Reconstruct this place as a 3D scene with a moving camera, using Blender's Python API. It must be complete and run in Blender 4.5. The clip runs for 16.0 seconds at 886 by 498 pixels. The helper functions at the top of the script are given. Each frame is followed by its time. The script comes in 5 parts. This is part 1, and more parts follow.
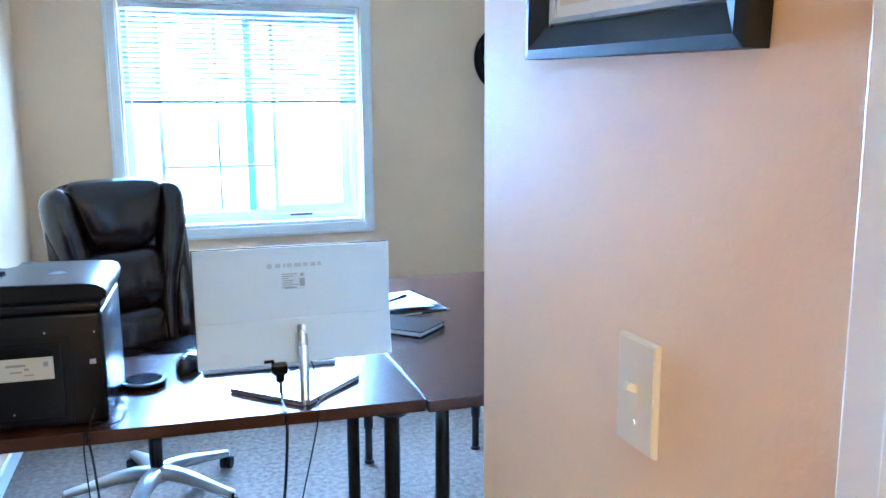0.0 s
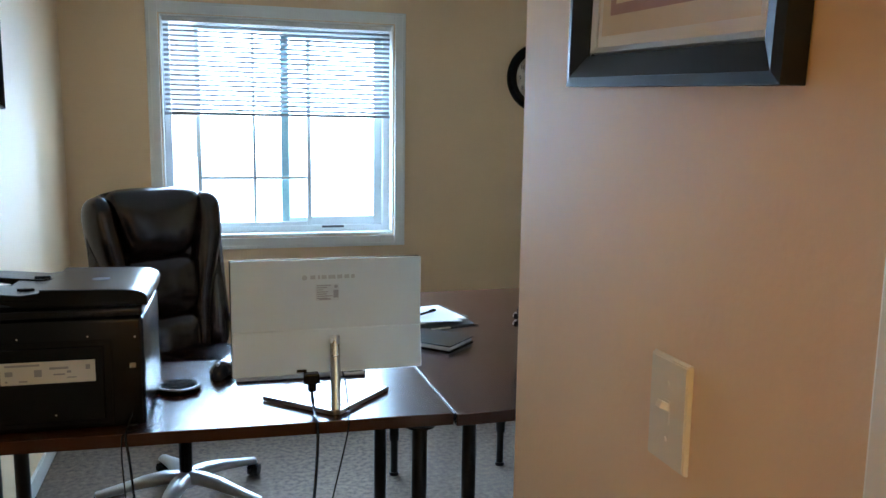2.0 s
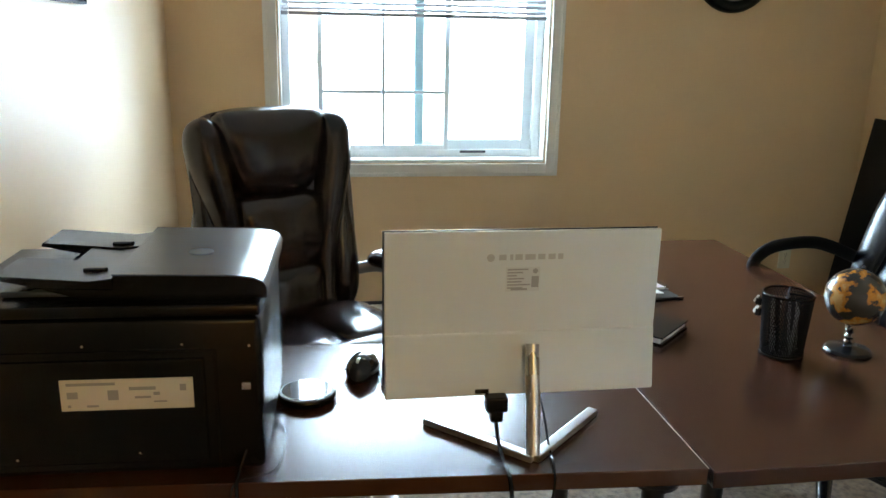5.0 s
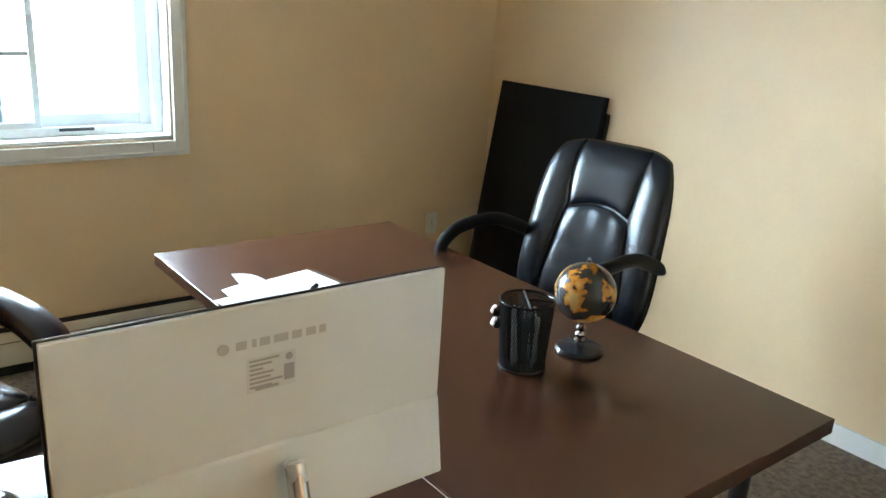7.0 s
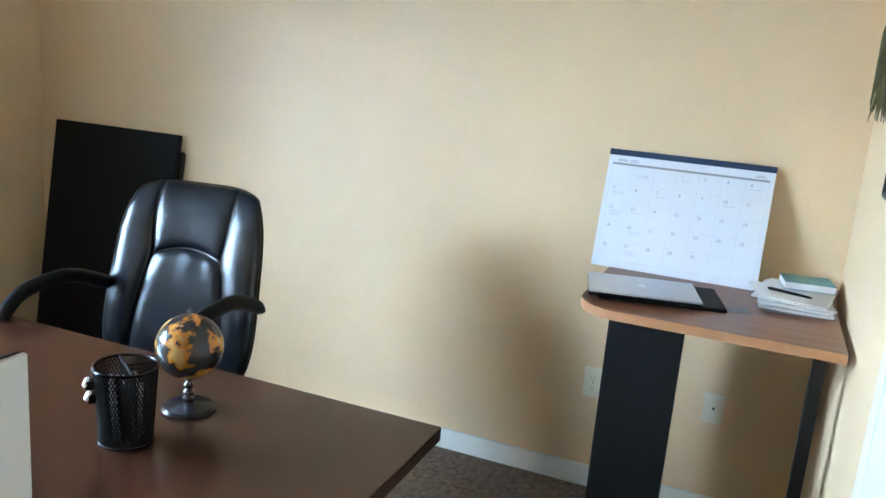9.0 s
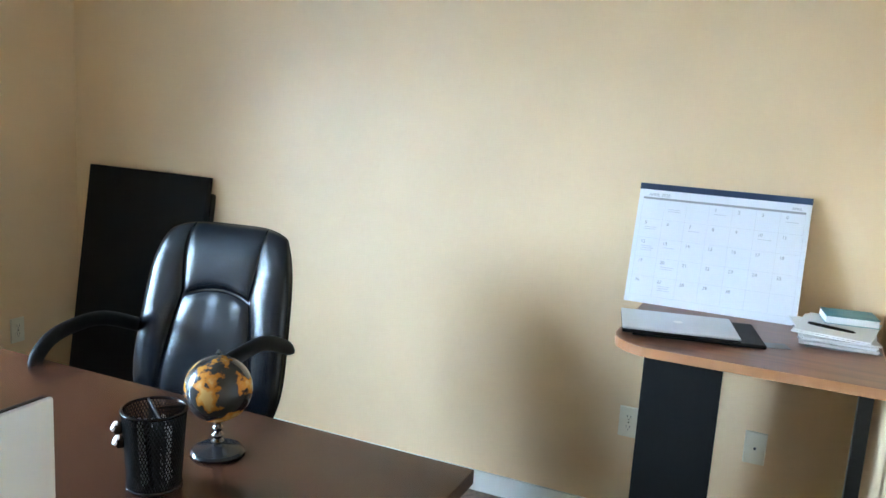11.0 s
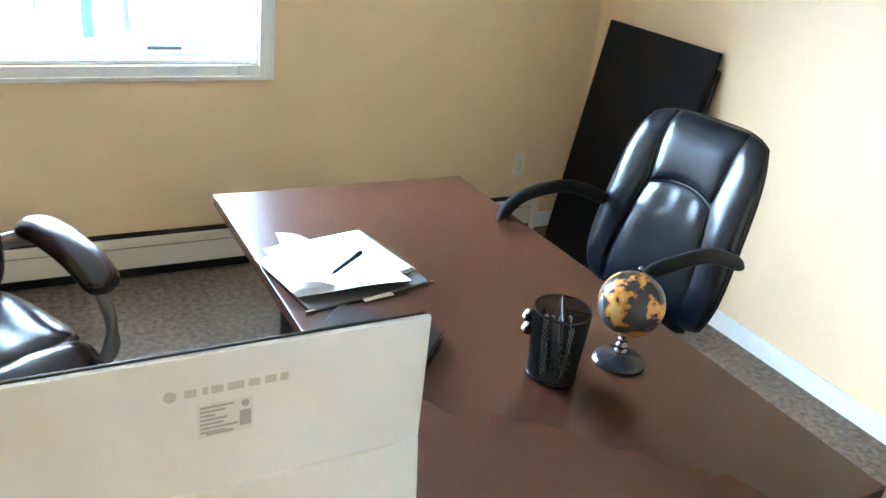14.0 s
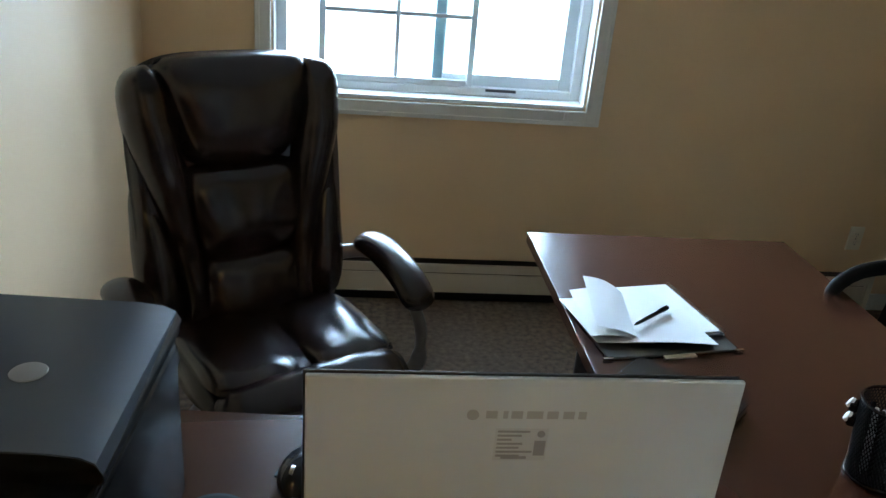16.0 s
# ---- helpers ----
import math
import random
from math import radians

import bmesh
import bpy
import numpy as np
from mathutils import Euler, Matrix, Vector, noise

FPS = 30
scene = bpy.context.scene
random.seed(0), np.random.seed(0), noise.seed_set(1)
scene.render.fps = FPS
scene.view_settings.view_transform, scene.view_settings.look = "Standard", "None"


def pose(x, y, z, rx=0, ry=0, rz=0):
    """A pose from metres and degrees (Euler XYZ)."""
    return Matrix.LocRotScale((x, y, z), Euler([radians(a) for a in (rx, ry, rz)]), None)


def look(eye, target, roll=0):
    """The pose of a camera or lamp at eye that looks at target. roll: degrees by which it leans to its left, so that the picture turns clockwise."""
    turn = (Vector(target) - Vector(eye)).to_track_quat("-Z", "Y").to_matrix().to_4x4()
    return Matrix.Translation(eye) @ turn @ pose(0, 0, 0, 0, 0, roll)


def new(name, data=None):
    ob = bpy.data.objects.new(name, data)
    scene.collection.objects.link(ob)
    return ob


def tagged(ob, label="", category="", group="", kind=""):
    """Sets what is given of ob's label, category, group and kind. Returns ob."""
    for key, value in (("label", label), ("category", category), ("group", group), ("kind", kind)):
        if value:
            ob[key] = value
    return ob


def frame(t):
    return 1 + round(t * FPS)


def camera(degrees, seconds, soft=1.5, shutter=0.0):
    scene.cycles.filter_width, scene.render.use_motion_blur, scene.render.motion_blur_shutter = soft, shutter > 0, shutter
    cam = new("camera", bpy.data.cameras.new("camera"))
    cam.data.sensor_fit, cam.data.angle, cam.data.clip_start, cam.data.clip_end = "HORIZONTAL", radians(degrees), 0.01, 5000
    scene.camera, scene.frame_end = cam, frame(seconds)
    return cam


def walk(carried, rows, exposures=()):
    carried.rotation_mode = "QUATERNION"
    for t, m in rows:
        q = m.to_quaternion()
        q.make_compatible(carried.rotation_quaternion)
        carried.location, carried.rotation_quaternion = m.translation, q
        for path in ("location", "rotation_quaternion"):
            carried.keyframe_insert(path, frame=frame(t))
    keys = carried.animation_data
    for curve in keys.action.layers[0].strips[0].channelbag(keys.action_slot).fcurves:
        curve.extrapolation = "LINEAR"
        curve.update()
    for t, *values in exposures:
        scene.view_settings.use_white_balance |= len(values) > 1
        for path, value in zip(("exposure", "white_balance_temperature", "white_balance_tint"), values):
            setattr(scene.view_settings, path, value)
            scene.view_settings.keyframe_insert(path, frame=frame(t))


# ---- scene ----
cam = camera(58.1, 16.0)
PATH = [
    (0, (0.33, 0.187, 1.495), (0.945, 2.062, 1.169), -0.4),
    (0.5, (0.327, 0.186, 1.497), (0.941, 2.063, 1.184), -0.5),
    (1, (0.319, 0.184, 1.499), (0.935, 2.062, 1.197), -0.2),
    (1.5, (0.312, 0.163, 1.501), (0.915, 2.047, 1.207), 0.5),
    (2, (0.302, 0.157, 1.504), (0.857, 2.057, 1.214), 0.8),
    (2.5, (0.287, 0.159, 1.501), (0.811, 2.067, 1.213), 1.3),
    (3, (0.285, 0.243, 1.493), (0.626, 2.19, 1.191), 1.0),
    (3.2, (0.263, 0.312, 1.489), (0.576, 2.263, 1.179), 1.1),
    (5.5, (0.231, 1.115, 1.5), (0.538, 3.007, 0.929), 1.2),
    (6, (0.233, 1.269, 1.503), (0.803, 3.088, 0.898), 2.7),
    (6.5, (0.221, 1.406, 1.51), (1.123, 3.082, 0.895), 3.4),
    (7, (0.202, 1.512, 1.515), (1.391, 3.006, 0.919), 3.6),
    (7.5, (0.191, 1.561, 1.513), (1.559, 2.908, 0.953), 3.5),
    (8, (0.195, 1.573, 1.516), (1.735, 2.734, 0.987), 3.8),
    (8.5, (0.212, 1.579, 1.52), (1.924, 2.499, 1.045), 4.7),
    (9, (0.228, 1.586, 1.519), (2.045, 2.293, 1.076), 4.9),
    (9.2, (0.215, 1.599, 1.515), (2.062, 2.231, 1.084), 4.8),
    (11.5, (0.276, 1.594, 1.512), (2.022, 2.525, 1.219), 3.1),
    (12, (0.311, 1.552, 1.541), (1.847, 2.787, 1.203), 3.8),
    (12.5, (0.346, 1.564, 1.574), (1.694, 2.958, 1.084), 5.9),
    (13, (0.374, 1.574, 1.609), (1.545, 3.047, 0.933), 6.6),
    (13.5, (0.395, 1.571, 1.644), (1.458, 3.077, 0.869), 7.2),
    (14, (0.417, 1.567, 1.67), (1.341, 3.128, 0.828), 6.8),
    (14.5, (0.435, 1.569, 1.675), (1.188, 3.21, 0.813), 6.2),
    (15, (0.43, 1.574, 1.675), (0.995, 3.281, 0.799), 5.4),
    (15.5, (0.411, 1.572, 1.669), (0.801, 3.347, 0.834), 4.8),
    (16, (0.393, 1.567, 1.66), (0.621, 3.386, 0.859), 4.9),
]
walk(cam, [(t, look(eye, target, roll)) for t, eye, target, roll in PATH], ((0, 2.95, 4300, 10), (0.5, 2.15, 4100, 10), (1, 1.85, 4000, 10), (1.5, 1.65, 4600, 10), (2.2, 1.58, 6100, 10), (3, 1.65, 6800, 10), (5.5, 2.15, 6900, 10), (6, 2.72, 6700, 10), (6.5, 2.9, 7000, 10), (7, 2.28, 6900, 10), (7.5, 2.05, 6900, 10), (8, 2.4, 6200, 10), (8.5, 2.49, 6200, 10), (9, 2.38, 6000, 10), (11.5, 2.5, 6000, 10), (12, 2.65, 6400, 10), (12.5, 2.4, 6100, 10), (13, 2.15, 5900, 10), (13.5, 3.1, 5900, 10), (14, 3.1, 6000, 10), (14.5, 3.1, 6100, 10), (15, 3.35, 6500, 10), (15.5, 2.23, 6200, 10), (16, 1.2, 6200, 10)))

# ---- light ----
world = bpy.data.worlds.new("sky")
scene.world = world
world.use_nodes = True
sky = world.node_tree.nodes.new("ShaderNodeTexSky")
sky.sky_type = "NISHITA"
sky.sun_disc = False
sky.sun_elevation, sky.sun_rotation = radians(48), radians(200)
bg = world.node_tree.nodes["Background"]
bg.inputs["Strength"].default_value = 0.15
world.node_tree.links.new(sky.outputs["Color"], bg.inputs["Color"])

sun = new("sun", bpy.data.lights.new("sun", "SUN"))
sun.data.energy, sun.data.angle, sun.data.color = 2.0, radians(0.5), (1, 0.95, 0.88)
sun.matrix_basis = look((0, -6, 7), (0, 0, 0))


def area(name, eye, target, sx, sy, power, color):
    la = new(name, bpy.data.lights.new(name, "AREA"))
    la.data.shape, la.data.size, la.data.size_y, la.data.energy, la.data.color = "RECTANGLE", sx, sy, power, color
    la.matrix_basis = look(eye, target)
    return la


area("window_daylight", (-2.2, 8.80, 3.45), (-2.2, 4.0, 3.45), 10.8, 4.5, 2950, (0.56, 0.77, 1.0))
area("hall_ceiling_light", (0.6, -0.6, 2.40), (0.6, -0.6, 0), 0.35, 0.35, 6.0, (1.0, 0.71, 0.24))


def backdrop():
    """Added glowing plane in place of pale ground and facades; also brightens the room."""
    m = bpy.data.materials.new("distance_glow")
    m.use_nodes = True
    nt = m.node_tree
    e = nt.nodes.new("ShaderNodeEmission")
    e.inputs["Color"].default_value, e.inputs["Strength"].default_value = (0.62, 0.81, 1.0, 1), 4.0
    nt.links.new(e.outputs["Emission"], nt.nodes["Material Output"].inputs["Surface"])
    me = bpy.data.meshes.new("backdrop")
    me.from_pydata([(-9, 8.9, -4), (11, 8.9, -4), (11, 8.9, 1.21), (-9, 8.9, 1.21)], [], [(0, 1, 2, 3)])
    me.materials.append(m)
    tagged(new("backdrop", me), "added glowing plane for the overexposed distance outside the window", "", "", "structure")


backdrop()


def mat(name, color, rough=0.5, metal=0.0, var=0.0, scale=8.0, bump=0.0, bscale=60.0, color2=None, **kw):
    """A principled material with stains at one scale and relief at another."""
    m = bpy.data.materials.new(name)
    m.use_nodes = True
    nt = m.node_tree
    b = nt.nodes["Principled BSDF"]
    b.inputs["Base Color"].default_value = (*color, 1)
    b.inputs["Roughness"].default_value = rough
    b.inputs["Metallic"].default_value = metal
    for k, v in kw.items():
        b.inputs[k.replace("_", " ")].default_value = v
    tc = nt.nodes.new("ShaderNodeTexCoord")
    if var or color2:
        n = nt.nodes.new("ShaderNodeTexNoise")
        n.inputs["Scale"].default_value = scale
        n.inputs["Detail"].default_value = 5
        nt.links.new(tc.outputs["Object"], n.inputs["Vector"])
        r = nt.nodes.new("ShaderNodeValToRGB")
        r.color_ramp.elements[0].position, r.color_ramp.elements[1].position = 0.32, 0.68
        dark = color2 or tuple(c * (1 - var) for c in color)
        r.color_ramp.elements[0].color = (*dark, 1)
        r.color_ramp.elements[1].color = (*color, 1)
        nt.links.new(n.outputs["Fac"], r.inputs["Fac"])
        nt.links.new(r.outputs["Color"], b.inputs["Base Color"])
        q = nt.nodes.new("ShaderNodeMapRange")
        q.inputs["To Min"].default_value, q.inputs["To Max"].default_value = rough * 0.88, min(1, rough * 1.15)
        nt.links.new(n.outputs["Fac"], q.inputs["Value"])
        nt.links.new(q.outputs["Result"], b.inputs["Roughness"])
    if bump:
        n2 = nt.nodes.new("ShaderNodeTexNoise")
        n2.inputs["Scale"].default_value = bscale
        n2.inputs["Detail"].default_value = 3
        nt.links.new(tc.outputs["Object"], n2.inputs["Vector"])
        bp = nt.nodes.new("ShaderNodeBump")
        bp.inputs["Strength"].default_value = bump
        bp.inputs["Distance"].default_value = 0.004
        nt.links.new(n2.outputs["Fac"], bp.inputs["Height"])
        nt.links.new(bp.outputs["Normal"], b.inputs["Normal"])
    return m


def wood_mat(name, dark, light, rough, axis, stretch=14.0, scale=3.0):
    """Laminate with grain that runs along an axis (0 or 1)."""
    m = bpy.data.materials.new(name)
    m.use_nodes = True
    nt = m.node_tree
    b = nt.nodes["Principled BSDF"]
    b.inputs["Roughness"].default_value = rough
    tc = nt.nodes.new("ShaderNodeTexCoord")
    mp = nt.nodes.new("ShaderNodeMapping")
    s = [stretch] * 3
    s[axis] = 1.0
    mp.inputs["Scale"].default_value = s
    nt.links.new(tc.outputs["Object"], mp.inputs["Vector"])
    n = nt.nodes.new("ShaderNodeTexNoise")
    n.inputs["Scale"].default_value, n.inputs["Detail"].default_value, n.inputs["Roughness"].default_value = scale, 1.0, 0.4
    nt.links.new(mp.outputs["Vector"], n.inputs["Vector"])
    r = nt.nodes.new("ShaderNodeValToRGB")
    r.color_ramp.elements[0].position, r.color_ramp.elements[1].position = 0.15, 0.85
    r.color_ramp.elements[0].color, r.color_ramp.elements[1].color = (*dark, 1), (*light, 1)
    nt.links.new(n.outputs["Fac"], r.inputs["Fac"])
    nt.links.new(r.outputs["Color"], b.inputs["Base Color"])
    return m


WALL = mat("wall_paint", (0.785, 0.575, 0.345), 0.5, var=0.05, scale=2.5, bump=0.13, bscale=85)
CEIL = mat("ceiling_paint", (0.84, 0.81, 0.74), 0.8, var=0.04, bump=0.4, bscale=90)
TRIM = mat("white_trim", (0.80, 0.80, 0.76), 0.35, var=0.04, scale=6)
DOORW = mat("door_paint", (0.72, 0.69, 0.62), 0.35, var=0.05, scale=5, bump=0.06, bscale=40)
CARPET = mat("carpet_pile", (0.205, 0.148, 0.10), 0.95, color2=(0.080, 0.056, 0.038), scale=42, bump=1.0, bscale=130)
VINYL = mat("window_vinyl", (0.82, 0.84, 0.84), 0.3, var=0.03)
vn = VINYL.node_tree
vt, vm = vn.nodes.new("ShaderNodeBsdfTranslucent"), vn.nodes.new("ShaderNodeMixShader")
vt.inputs["Color"].default_value, vm.inputs["Fac"].default_value = (0.70, 0.92, 0.95, 1), 0.05
vn.links.new(vn.nodes["Principled BSDF"].outputs["BSDF"], vm.inputs[1])
vn.links.new(vt.outputs["BSDF"], vm.inputs[2])
vn.links.new(vm.outputs["Shader"], vn.nodes["Material Output"].inputs["Surface"])
# white slats, coloured mid grey so they read as shaded against the bright sky
BLIND = mat("shaded_blind_slat", (0.36, 0.36, 0.37), 0.5)
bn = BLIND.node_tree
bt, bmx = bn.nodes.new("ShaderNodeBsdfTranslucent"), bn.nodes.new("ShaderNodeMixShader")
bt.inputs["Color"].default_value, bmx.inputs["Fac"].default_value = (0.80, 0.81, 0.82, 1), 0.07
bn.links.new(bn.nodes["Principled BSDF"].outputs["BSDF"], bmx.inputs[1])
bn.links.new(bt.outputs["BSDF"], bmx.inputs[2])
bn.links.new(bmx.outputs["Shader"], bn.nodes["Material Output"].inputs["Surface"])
DESK = wood_mat("espresso_laminate", (0.045, 0.0155, 0.0078), (0.0495, 0.0175, 0.0090), 0.24, 1, 7.0, 2.0)
DESK2 = wood_mat("espresso_laminate_return", (0.045, 0.0155, 0.0078), (0.0495, 0.0175, 0.0090), 0.24, 0, 7.0, 2.0)
CHERRY = wood_mat("cherry_laminate", (0.13, 0.05, 0.025), (0.25, 0.10, 0.045), 0.3, 1)
CHERRYEDGE = mat("cherry_edge", (0.42, 0.20, 0.09), 0.35, var=0.1, scale=20)
BLACK = mat("black_paint", (0.005, 0.005, 0.0055), 0.3, var=0.2, scale=10)
FRAMEB = mat("picture_frame_black", (0.006, 0.007, 0.009), 0.42, Specular_IOR_Level=0.35)
ARMM = mat("arm_metal", (0.20, 0.19, 0.18), 0.35, 0.7)
BPLAST = mat("black_plastic", (0.004, 0.004, 0.0045), 0.27, bump=0.04, bscale=300, Specular_IOR_Level=0.24)
BMATT = mat("black_matt", (0.005, 0.005, 0.005), 0.6, var=0.2, scale=9, bump=0.1, bscale=200, Specular_IOR_Level=0.2)
GREYP = mat("grey_satin_plastic", (0.040, 0.045, 0.05), 0.27)
BLEATHER = mat("black_leather", (0.0016, 0.0030, 0.0055), 0.27, bump=0.025, bscale=170)
BRLEATHER = mat("brown_leather", (0.0155, 0.0080, 0.0068), 0.235, bump=0.07, bscale=150)
SILVER = mat("silver_paint", (0.55, 0.56, 0.57), 0.28, 0.85, var=0.04)
CHROME = mat("chrome", (0.75, 0.75, 0.76), 0.12, 1.0)
NICKEL = mat("brushed_nickel", (0.52, 0.50, 0.46), 0.26, 1.0, var=0.05)
MONW = mat("monitor_shell", (0.585, 0.63, 0.645), 0.38, var=0.03, scale=4)
PAPER = mat("paper", (0.73, 0.73, 0.72), 0.7, var=0.03, scale=10)
IVORY = mat("ivory_plastic", (0.74, 0.68, 0.54), 0.35, var=0.03)
WPLAST = mat("white_plastic", (0.78, 0.77, 0.73), 0.35, var=0.03)
HEATER = mat("heater_enamel", (0.62, 0.56, 0.44), 0.4, var=0.05)
INK = mat("grey_ink", (0.30, 0.30, 0.31), 0.6)
INKD = mat("dark_ink", (0.05, 0.05, 0.06), 0.6)
NAVY = mat("navy_card", (0.02, 0.04, 0.09), 0.5, var=0.1)
PALEINK = mat("pale_emblem_grey", (0.40, 0.41, 0.41), 0.5)
SILVLABEL = mat("silver_label", (0.53, 0.56, 0.57), 0.4, var=0.04, scale=30)
LABELP = mat("label_paper", (0.62, 0.60, 0.54), 0.5, var=0.06)


def box(bm, x0, x1, y0, y1, z0, z1, bevel=0.0, m=None, seg=2):
    r = bmesh.ops.create_cube(bm, size=1, matrix=Matrix.LocRotScale(((x0 + x1) / 2, (y0 + y1) / 2, (z0 + z1) / 2), None, (abs(x1 - x0), abs(y1 - y0), abs(z1 - z0))))
    vs = r["verts"]
    if bevel:
        es = list({e for v in vs for e in v.link_edges})
        vs = bmesh.ops.bevel(bm, geom=es, offset=bevel, segments=seg, profile=0.5, affect="EDGES", clamp_overlap=True)["verts"]
    if m is not None:
        bmesh.ops.transform(bm, matrix=m, verts=vs)
    return vs


def cyl(bm, x, y, z0, z1, r, r2=None, n=24, m=None):
    r2 = r if r2 is None else r2
    vs = bmesh.ops.create_cone(bm, cap_ends=True, segments=n, radius1=r, radius2=r2, depth=z1 - z0, matrix=Matrix.Translation((x, y, (z0 + z1) / 2)))["verts"]
    if m is not None:
        bmesh.ops.transform(bm, matrix=m, verts=vs)
    return vs


def lathe(bm, profile, n=32, m=None):
    """Turns a profile of (radius, z) about z."""
    rings = [[bm.verts.new((r * math.cos(2 * math.pi * k / n), r * math.sin(2 * math.pi * k / n), z)) for k in range(n)] for r, z in profile]
    for a, b in zip(rings, rings[1:]):
        for k in range(n):
            bm.faces.new((a[k], a[(k + 1) % n], b[(k + 1) % n], b[k]))
    bm.faces.new(rings[0][::-1])
    bm.faces.new(rings[-1])
    if m is not None:
        bmesh.ops.transform(bm, matrix=m, verts=[v for r in rings for v in r])


def tube(bm, pts, r, n=10, flat=1.0, closed=False):
    """Sweeps a round (or flattened) section along points; r may be a list."""
    pts = [Vector(p) for p in pts]
    rs = r if isinstance(r, (list, tuple)) else [r] * len(pts)
    rings = []
    for i, p in enumerate(pts):
        a = pts[i - 1] if i or closed else pts[i]
        b = pts[(i + 1) % len(pts)] if i < len(pts) - 1 or closed else pts[i]
        d = (b - a).normalized()
        side = d.cross(Vector((0, 0, 1)))
        side = side.normalized() if side.length > 1e-3 else Vector((1, 0, 0))
        up = side.cross(d).normalized()
        rings.append([bm.verts.new(p + rs[i] * (math.cos(2 * math.pi * k / n) * side + flat * math.sin(2 * math.pi * k / n) * up)) for k in range(n)])
    pairs = list(zip(rings, rings[1:])) + ([(rings[-1], rings[0])] if closed else [])
    for a, b in pairs:
        for k in range(n):
            bm.faces.new((a[k], a[(k + 1) % n], b[(k + 1) % n], b[k]))
    if not closed:
        bm.faces.new(rings[0][::-1])
        bm.faces.new(rings[-1])


def curve_pts(pts, steps=6):
    """A smooth line through the points (Catmull-Rom)."""
    p = [Vector(q) for q in pts]
    p = [2 * p[0] - p[1]] + p + [2 * p[-1] - p[-2]]
    out = []
    for i in range(1, len(p) - 2):
        for s in range(steps):
            t = s / steps
            out.append(0.5 * (2 * p[i] + (p[i + 1] - p[i - 1]) * t + (2 * p[i - 1] - 5 * p[i] + 4 * p[i + 1] - p[i + 2]) * t * t + (3 * p[i] - p[i - 1] - 3 * p[i + 1] + p[i + 2]) * t ** 3))
    return out + [p[-2]]


def part(name, bm, material, parent, label="", smooth=False, kind="", angle=40):
    me = bpy.data.meshes.new(name)
    bmesh.ops.recalc_face_normals(bm, faces=bm.faces)
    bm.to_mesh(me)
    bm.free()
    me.materials.append(material)
    if smooth:
        me.shade_smooth()
        me.set_sharp_from_angle(angle=radians(angle))
    ob = new(name, me)
    ob.parent = parent
    return tagged(ob, label, "", "", kind)


def thing(name, label, category, x=0, y=0, z=0, rz=0, rx=0, ry=0, group=""):
    ob = new(name)
    ob.empty_display_size = 0.05
    ob.matrix_basis = pose(x, y, z, rx, ry, rz)
    return tagged(ob, label, category, group)


def solo(name, bm, material, label, category, x=0, y=0, z=0, rz=0, smooth=False, kind=""):
    ob = part(name, bm, material, None, "", smooth)
    ob.matrix_basis = pose(x, y, z, 0, 0, rz)
    return tagged(ob, label, category, "", kind)


def text_mesh(bm, words, size, m, depth=0.0):
    """Flat letters as mesh, laid at m."""
    c = bpy.data.curves.new("letters", "FONT")
    c.body, c.size, c.align_x = words, size, "CENTER"
    ob = bpy.data.objects.new("letters", c)
    scene.collection.objects.link(ob)
    me = ob.to_mesh()
    tmp = bmesh.new()
    tmp.from_mesh(me)
    ob.to_mesh_clear()
    off = len(bm.verts)
    tmp.transform(m)
    vs = [bm.verts.new(v.co) for v in tmp.verts]
    for f in tmp.faces:
        bm.faces.new([vs[v.index] for v in f.verts])
    tmp.free()
    bpy.data.objects.remove(ob)
    bpy.data.curves.remove(c)


# ---- the room ----
XW, XE, YN, YS, ZC = -0.436, 3.073, 4.795, 1.29, 2.44
HX = 0.757
T = 0.12
WX0, WX1, WZ0, WZ1 = 0.059, 1.342, 0.901, 2.112


def wall(name, boxes, label="beige satin wall with light orange-peel texture"):
    bm = bmesh.new()
    for b in boxes:
        box(bm, *b)
    return part(name, bm, WALL, None, label, kind="structure")


def slab(name, dims, material, label):
    bm = bmesh.new()
    box(bm, *dims)
    return part(name, bm, material, None, label, kind="structure")


slab("floor", (XW - T, XE + T, -1.6, YN + 0.16, -0.1, 0), CARPET, "dark brown cut-pile carpet with mottled fibres")
slab("ceiling", (XW - T, XE + T, -1.6, YN + T + 0.1, ZC, ZC + 0.1), CEIL, "off-white textured ceiling")
wall("wall_north", [(XW - T, WX0, YN, YN + 0.16, 0, ZC), (WX1, XE + T, YN, YN + 0.16, 0, ZC), (WX0, WX1, YN, YN + 0.16, 0, WZ0), (WX0, WX1, YN, YN + 0.16, WZ1, ZC)])
wall("wall_west", [(XW - T, XW, -1.6, YN, 0, ZC)])
wall("wall_east", [(XE, XE + T, YS - T, YN, 0, ZC)])
wall("wall_south", [(HX + T, XE, YS - T, YS, 0, ZC)])
wall("wall_entry", [(HX, HX + T, 0.586, YS, 0, ZC)])
DX0, DX1, DY0, DY1, DZ = -0.035, 0.740, 0.466, 0.586, 2.04
wall("wall_door", [(XW, DX0 - 0.02, DY0, DY1, 0, ZC), (DX0 - 0.02, DX1 + 0.02, DY0, DY1, DZ + 0.02, ZC), (DX1 + 0.02, HX + T, DY0, DY1, 0, ZC)])
wall("wall_hall_east", [(1.05, 1.17, -1.6, DY0, 0, ZC)])
wall("wall_hall_south", [(XW, 1.05, -1.6, -1.48, 0, ZC)])
